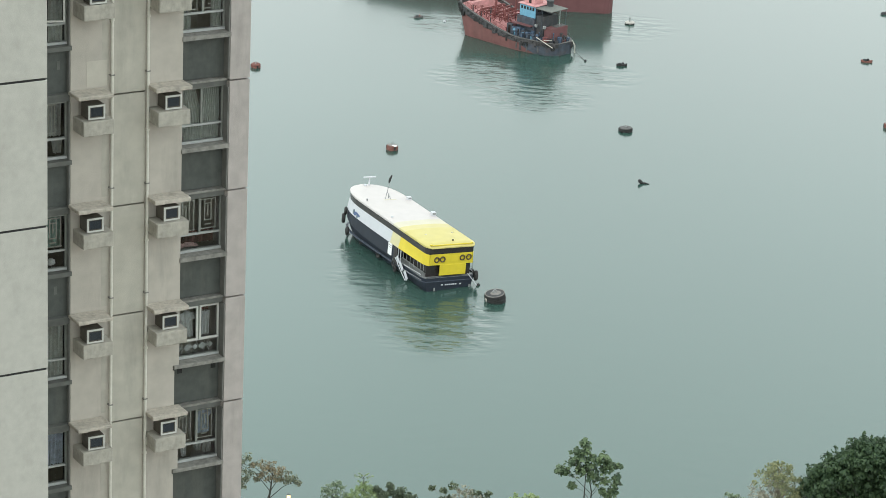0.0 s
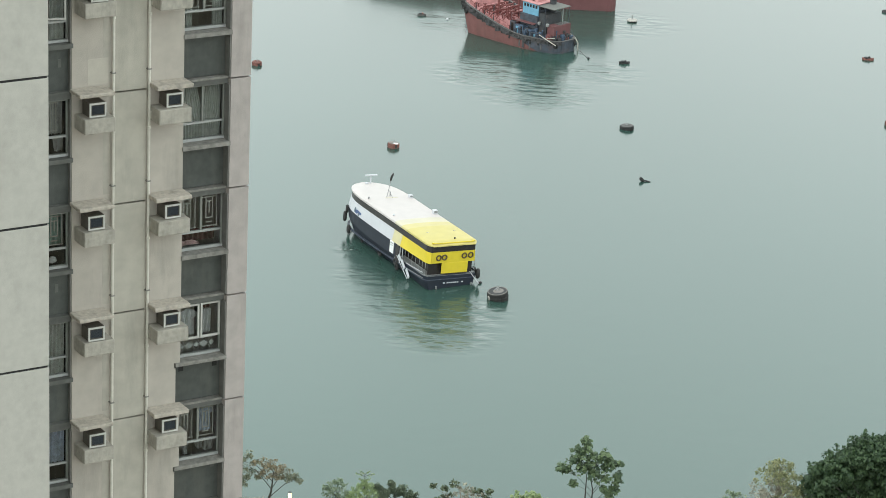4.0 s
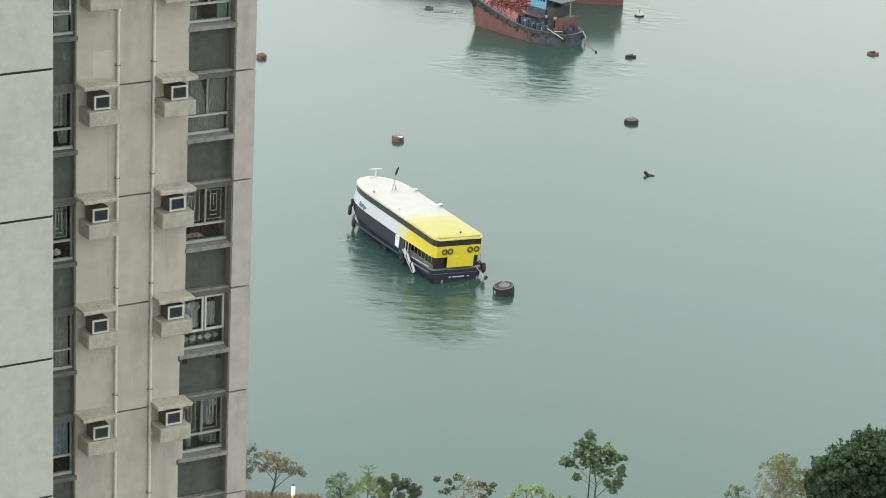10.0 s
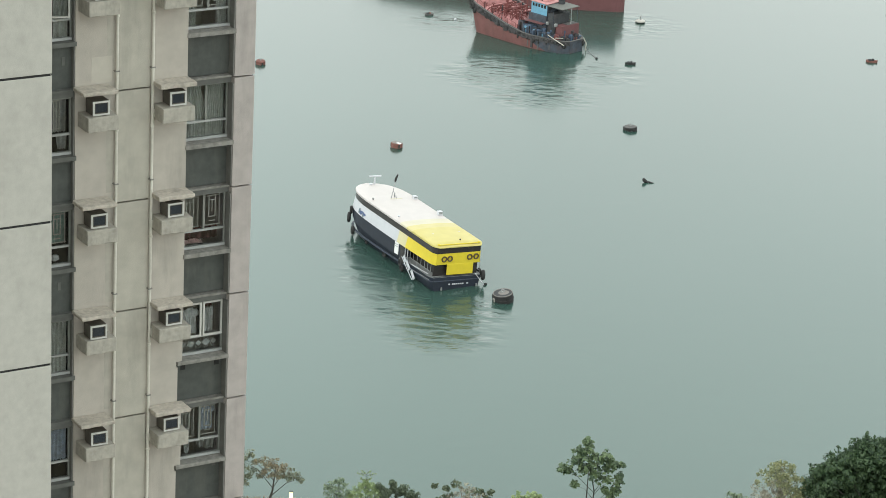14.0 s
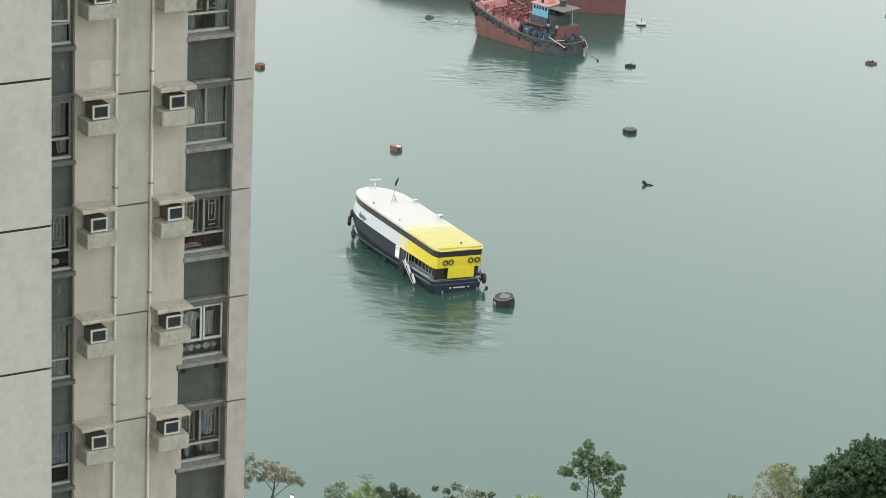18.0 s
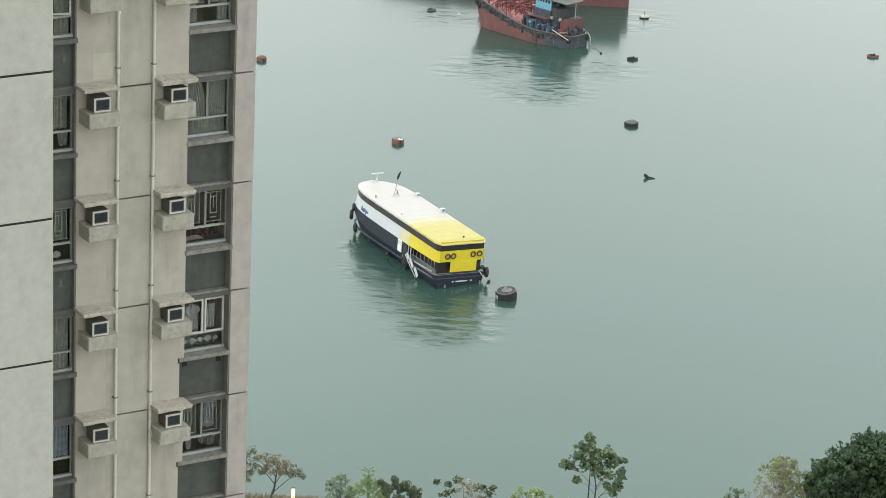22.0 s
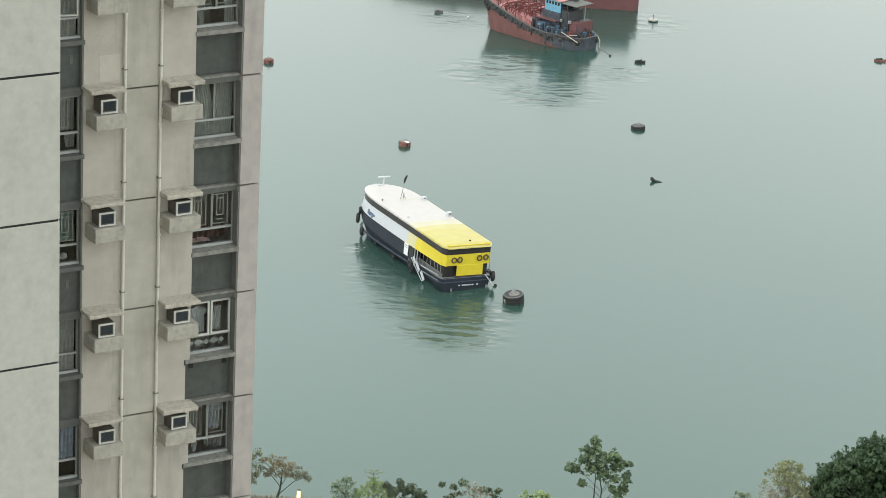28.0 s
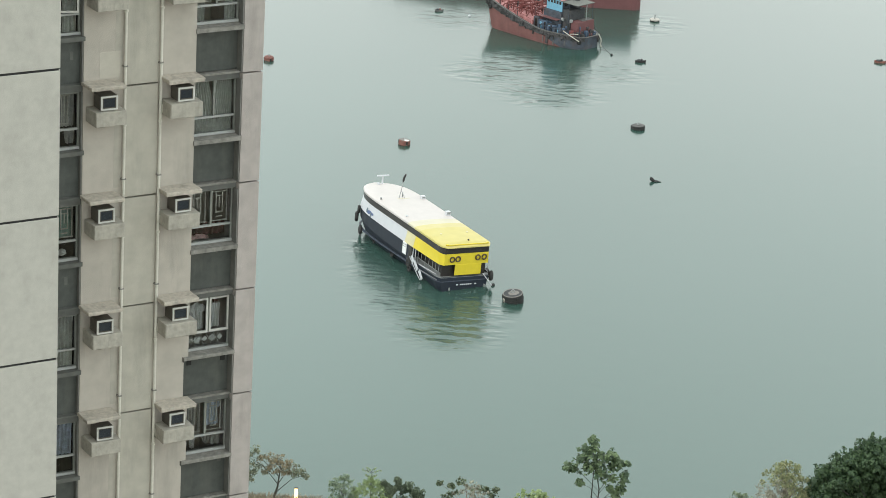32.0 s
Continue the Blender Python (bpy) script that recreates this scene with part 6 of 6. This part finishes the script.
tree(2.6, 241.8, 3.5, 2.9, L_SPARSE, "spreading tree with few dark leaves over a mass of pale twigs", leaf=0.26, clumps=100, per=13, clump=0.36, bare=0.25, bark=PALE_BARK, seed=8, trunk=0.09, dry=(L_PALE, 0.2, 1.9, 1.5), squash=0.5,
     lobes=[(-2.6, 3.0, 0.2), (-1.5, 2.8, 0.45), (-0.7, 3.3, 0.35), (0.1, 3.0, 0.5), (0.9, 2.6, 0.45), (1.7, 2.6, 0.4), (2.5, 2.7, 0.35), (2.2, 2.1, 0.4), (-0.9, 2.1, 0.7), (0.6, 2.0, 0.8), (1.5, 1.7, 0.6), (-1.8, 1.9, 0.5), (0, 1.4, 0.9)])
tree(8.2, 241.6, 2.8, 1.9, L_LIGHT, "low light green tree", leaf=0.24, clumps=60, per=16, clump=0.34, bare=0.2, seed=9, trunk=0.08, whorls=True,
     lobes=[(-1.4, 1.8, 0.5), (-0.7, 2.2, 0.5), (0.1, 2.5, 0.5), (0.8, 2.7, 0.4), (1.3, 2.5, 0.4), (0.6, 2.0, 0.7), (-0.4, 1.6, 0.8), (1.2, 1.5, 0.6), (2.2, 1.9, 0.25), (3.1, 1.8, 0.25)])
tree(12.2, 241.4, 2.2, 0.8, L_GREEN, "low green shrub beside the slender tree", leaf=0.3, clumps=24, per=12, clump=0.36, bare=0.2, seed=16, trunk=0.05, whorls=True)
tree(13.75, 241.8, 8.3, 2.9, L_GREEN, "tall slender tree with an open crown of large green leaves", leaf=0.25, clumps=390, per=12, clump=0.36, bare=0.36, seed=10, trunk=0.085, stems=2, whorls=True,
     lobes=[(-0.35, 8.15, 0.35), (-0.1, 7.9, 0.4), (-0.9, 7.1, 0.5), (-0.2, 7.3, 0.5), (-2.3, 5.4, 0.45), (-1.7, 5.3, 0.4), (-1.1, 6.2, 0.6), (0.0, 6.5, 0.9), (0.9, 6.7, 0.8), (1.7, 6.8, 0.6), (0.5, 5.7, 1.0), (-0.6, 5.4, 0.7), (1.5, 5.6, 0.7), (2.3, 6.0, 0.4), (3.0, 6.1, 0.25), (2.9, 4.9, 0.35), (2.8, 4.2, 0.35), (2.6, 3.6, 0.4), (1.5, 4.5, 0.6), (0.8, 5.0, 0.6), (-1.1, 3.9, 0.25), (1.6, 3.5, 0.4), (2.1, 2.9, 0.3), (1.9, 6.2, 0.5)])
tree(27.3, 241.7, 4.0, 1.6, L_SAGE, "low grey-green bushy tree", leaf=0.2, clumps=60, per=30, clump=0.36, bare=0.2, seed=12, trunk=0.08)
tree(31.2, 242.0, 6.9, 2.7, L_YELLOW, "bushy pale yellowish-green tree with thin twigs", leaf=0.18, clumps=300, per=28, clump=0.38, bare=0.15, bark=PALE_BARK, seed=13, trunk=0.09, squash=0.8, dry=(L_PALE, -1.3, 3.6, 1.7))
big_tree(39.5, 241.5, [(-4.7, -1.8, 6.5, 1.5), (-3.0, -2.2, 7.7, 1.7), (-0.8, -1.8, 8.8, 1.9), (1.8, -1.6, 9.2, 2.0), (4.2, -1.6, 9.2, 2.2), (-4.4, 1.0, 3.6, 2.0), (-1.8, 1.0, 4.6, 2.4), (1.5, -0.8, 7.0, 2.2), (4.0, -1.4, 6.6, 2.4), (6.0, -0.6, 8.0, 2.2), (0.5, 0.8, 3.0, 2.5), (4.5, 0.6, 3.6, 2.6), (-2.6, 1.2, 2.6, 2.2), (0.4, 0.4, 5.0, 2.4), (3.0, 0.2, 4.6, 2.4), (-3.6, 0.4, 5.6, 1.8), (-1.2, 0.2, 6.8, 2.0)],
         L_DARK, "large dense dark green broad-crowned tree", 14)


def grass_bank(x0, x1, y0, y1, count, material, label, high):
    rnd = random.Random(21)
    verts, faces = [], []
    for _ in range(count):
        x, y, h = rnd.uniform(x0, x1), rnd.uniform(y0, y1), high * rnd.uniform(0.4, 1.1)
        a, l = rnd.uniform(0, math.pi), rnd.gauss(0, 0.25) * h
        dx, dy = 0.03 * math.cos(a), 0.03 * math.sin(a)
        i = len(verts)
        verts += [(x - dx, y - dy, 3.99), (x + dx, y + dy, 3.99), (x + l + dx * 0.4, y + l * 0.4, 4 + h), (x + l * 0.6 - dx, y + l * 0.3 - dy, 4 + h * 0.7)]
        faces.append((i, i + 1, i + 2, i + 3))
    me = bpy.data.meshes.new("dry_grass")
    me.from_pydata(verts, [], faces)
    me.materials.append(material)
    return tagged(new("dry_grass", me), label, "grass", kind="stuff")


grass_bank(-19, -10.5, 239.5, 242.5, 5000, L_STRAW, "tall dry straw-coloured grass on the bank", 0.95)

lamp = thing("street_lamp", pose(-12.95, 242.2, 4.0), "lit promenade lamp with a glowing upright lantern", "lamp")
part("post", tube(bmesh.new(), [(0, 0, 0), (0, 0, 0.4)], [0.08, 0.06], 10), POLE, lamp)
part("lantern", boxes((-0.15, 0.15, -0.15, 0.15, 0.4, 1.55), bevel=0.03), GLOW, lamp, "glowing warm yellow lantern")
part("cap", boxes((-0.17, 0.17, -0.17, 0.17, 1.552, 1.59), bevel=0.015), POLE, lamp)


# ---------------------------------------------------------------- what moves
def motions():
    def drift(ob, rows):
        m = ob.matrix_basis.copy()
        walk(ob, [(t, Matrix.Translation((dx, dy, 0)) @ m) for t, dx, dy in rows])

    # the ferry swings slowly on its mooring, about its stern
    rows = []
    for t, dx, dy, turn in ((0, 0, 0, 0), (4, 0.08, -0.07, 0.17), (8, 0.20, -0.19, 0.40), (12, 0.34, -0.36, 0.59), (16, 0.47, -0.56, 0.76),
                            (20, 0.58, -0.78, 0.88), (24, 0.65, -1.00, 0.97), (28, 0.65, -1.20, 0.95), (32, 0.57, -1.38, 0.87)):
        rows.append((t, pose(FERRY_AT[0] + dx, FERRY_AT[1] + dy, 0, 0, HEEL, FERRY_TURN + turn)))
    walk(ferry, rows)
    drift(near_buoy, [(0, 0, 0), (4, 0.17, 0.01), (8, 0.32, -0.10), (12, 0.43, -0.31), (16, 0.54, -0.56), (20, 0.63, -0.81), (24, 0.71, -1.01), (28, 0.80, -1.13), (32, 0.88, -1.16)])
    ship = [(0, 0, 0), (4, 0.27, 0.11), (8, 0.54, 0.29), (12, 0.81, 0.51), (16, 1.07, 0.78), (20, 1.32, 1.07), (24, 1.55, 1.40), (28, 1.77, 1.73), (32, 1.95, 2.07)]
    for ob in (tanker, tether):
        drift(ob, ship)
    for ob in (barge, far_barge):
        drift(ob, [(t, dx * 1.12, dy * 0.4) for t, dx, dy in ship])
    drift(black_float, [(0, 0, 0), (8, 0.35, 0.02), (16, 0.57, 0.14), (24, 0.71, 0.37), (32, 0.83, 0.69)])
    drift(pale_buoy, [(0, 0, 0), (8, 0.41, 0.13), (16, 0.98, 0.35), (24, 1.41, 0.6), (32, 1.76, 0.7)])
    drift(far_float, [(0, 0, 0), (8, 0.54, 0.18), (16, 0.88, 0.43), (24, 1.01, 0.77), (32, 1.0, 1.1)])
    drift(white_float, [(0, 0, 0), (8, 0.5, 0.1), (16, 1.0, 0.3), (24, 1.4, 0.6), (32, 1.7, 0.9)])
    # the rippled surface runs slowly past
    drift(water, [(0, 0, 0), (16, 5.0, -2.4), (32, 10.0, -4.8)])


motions()
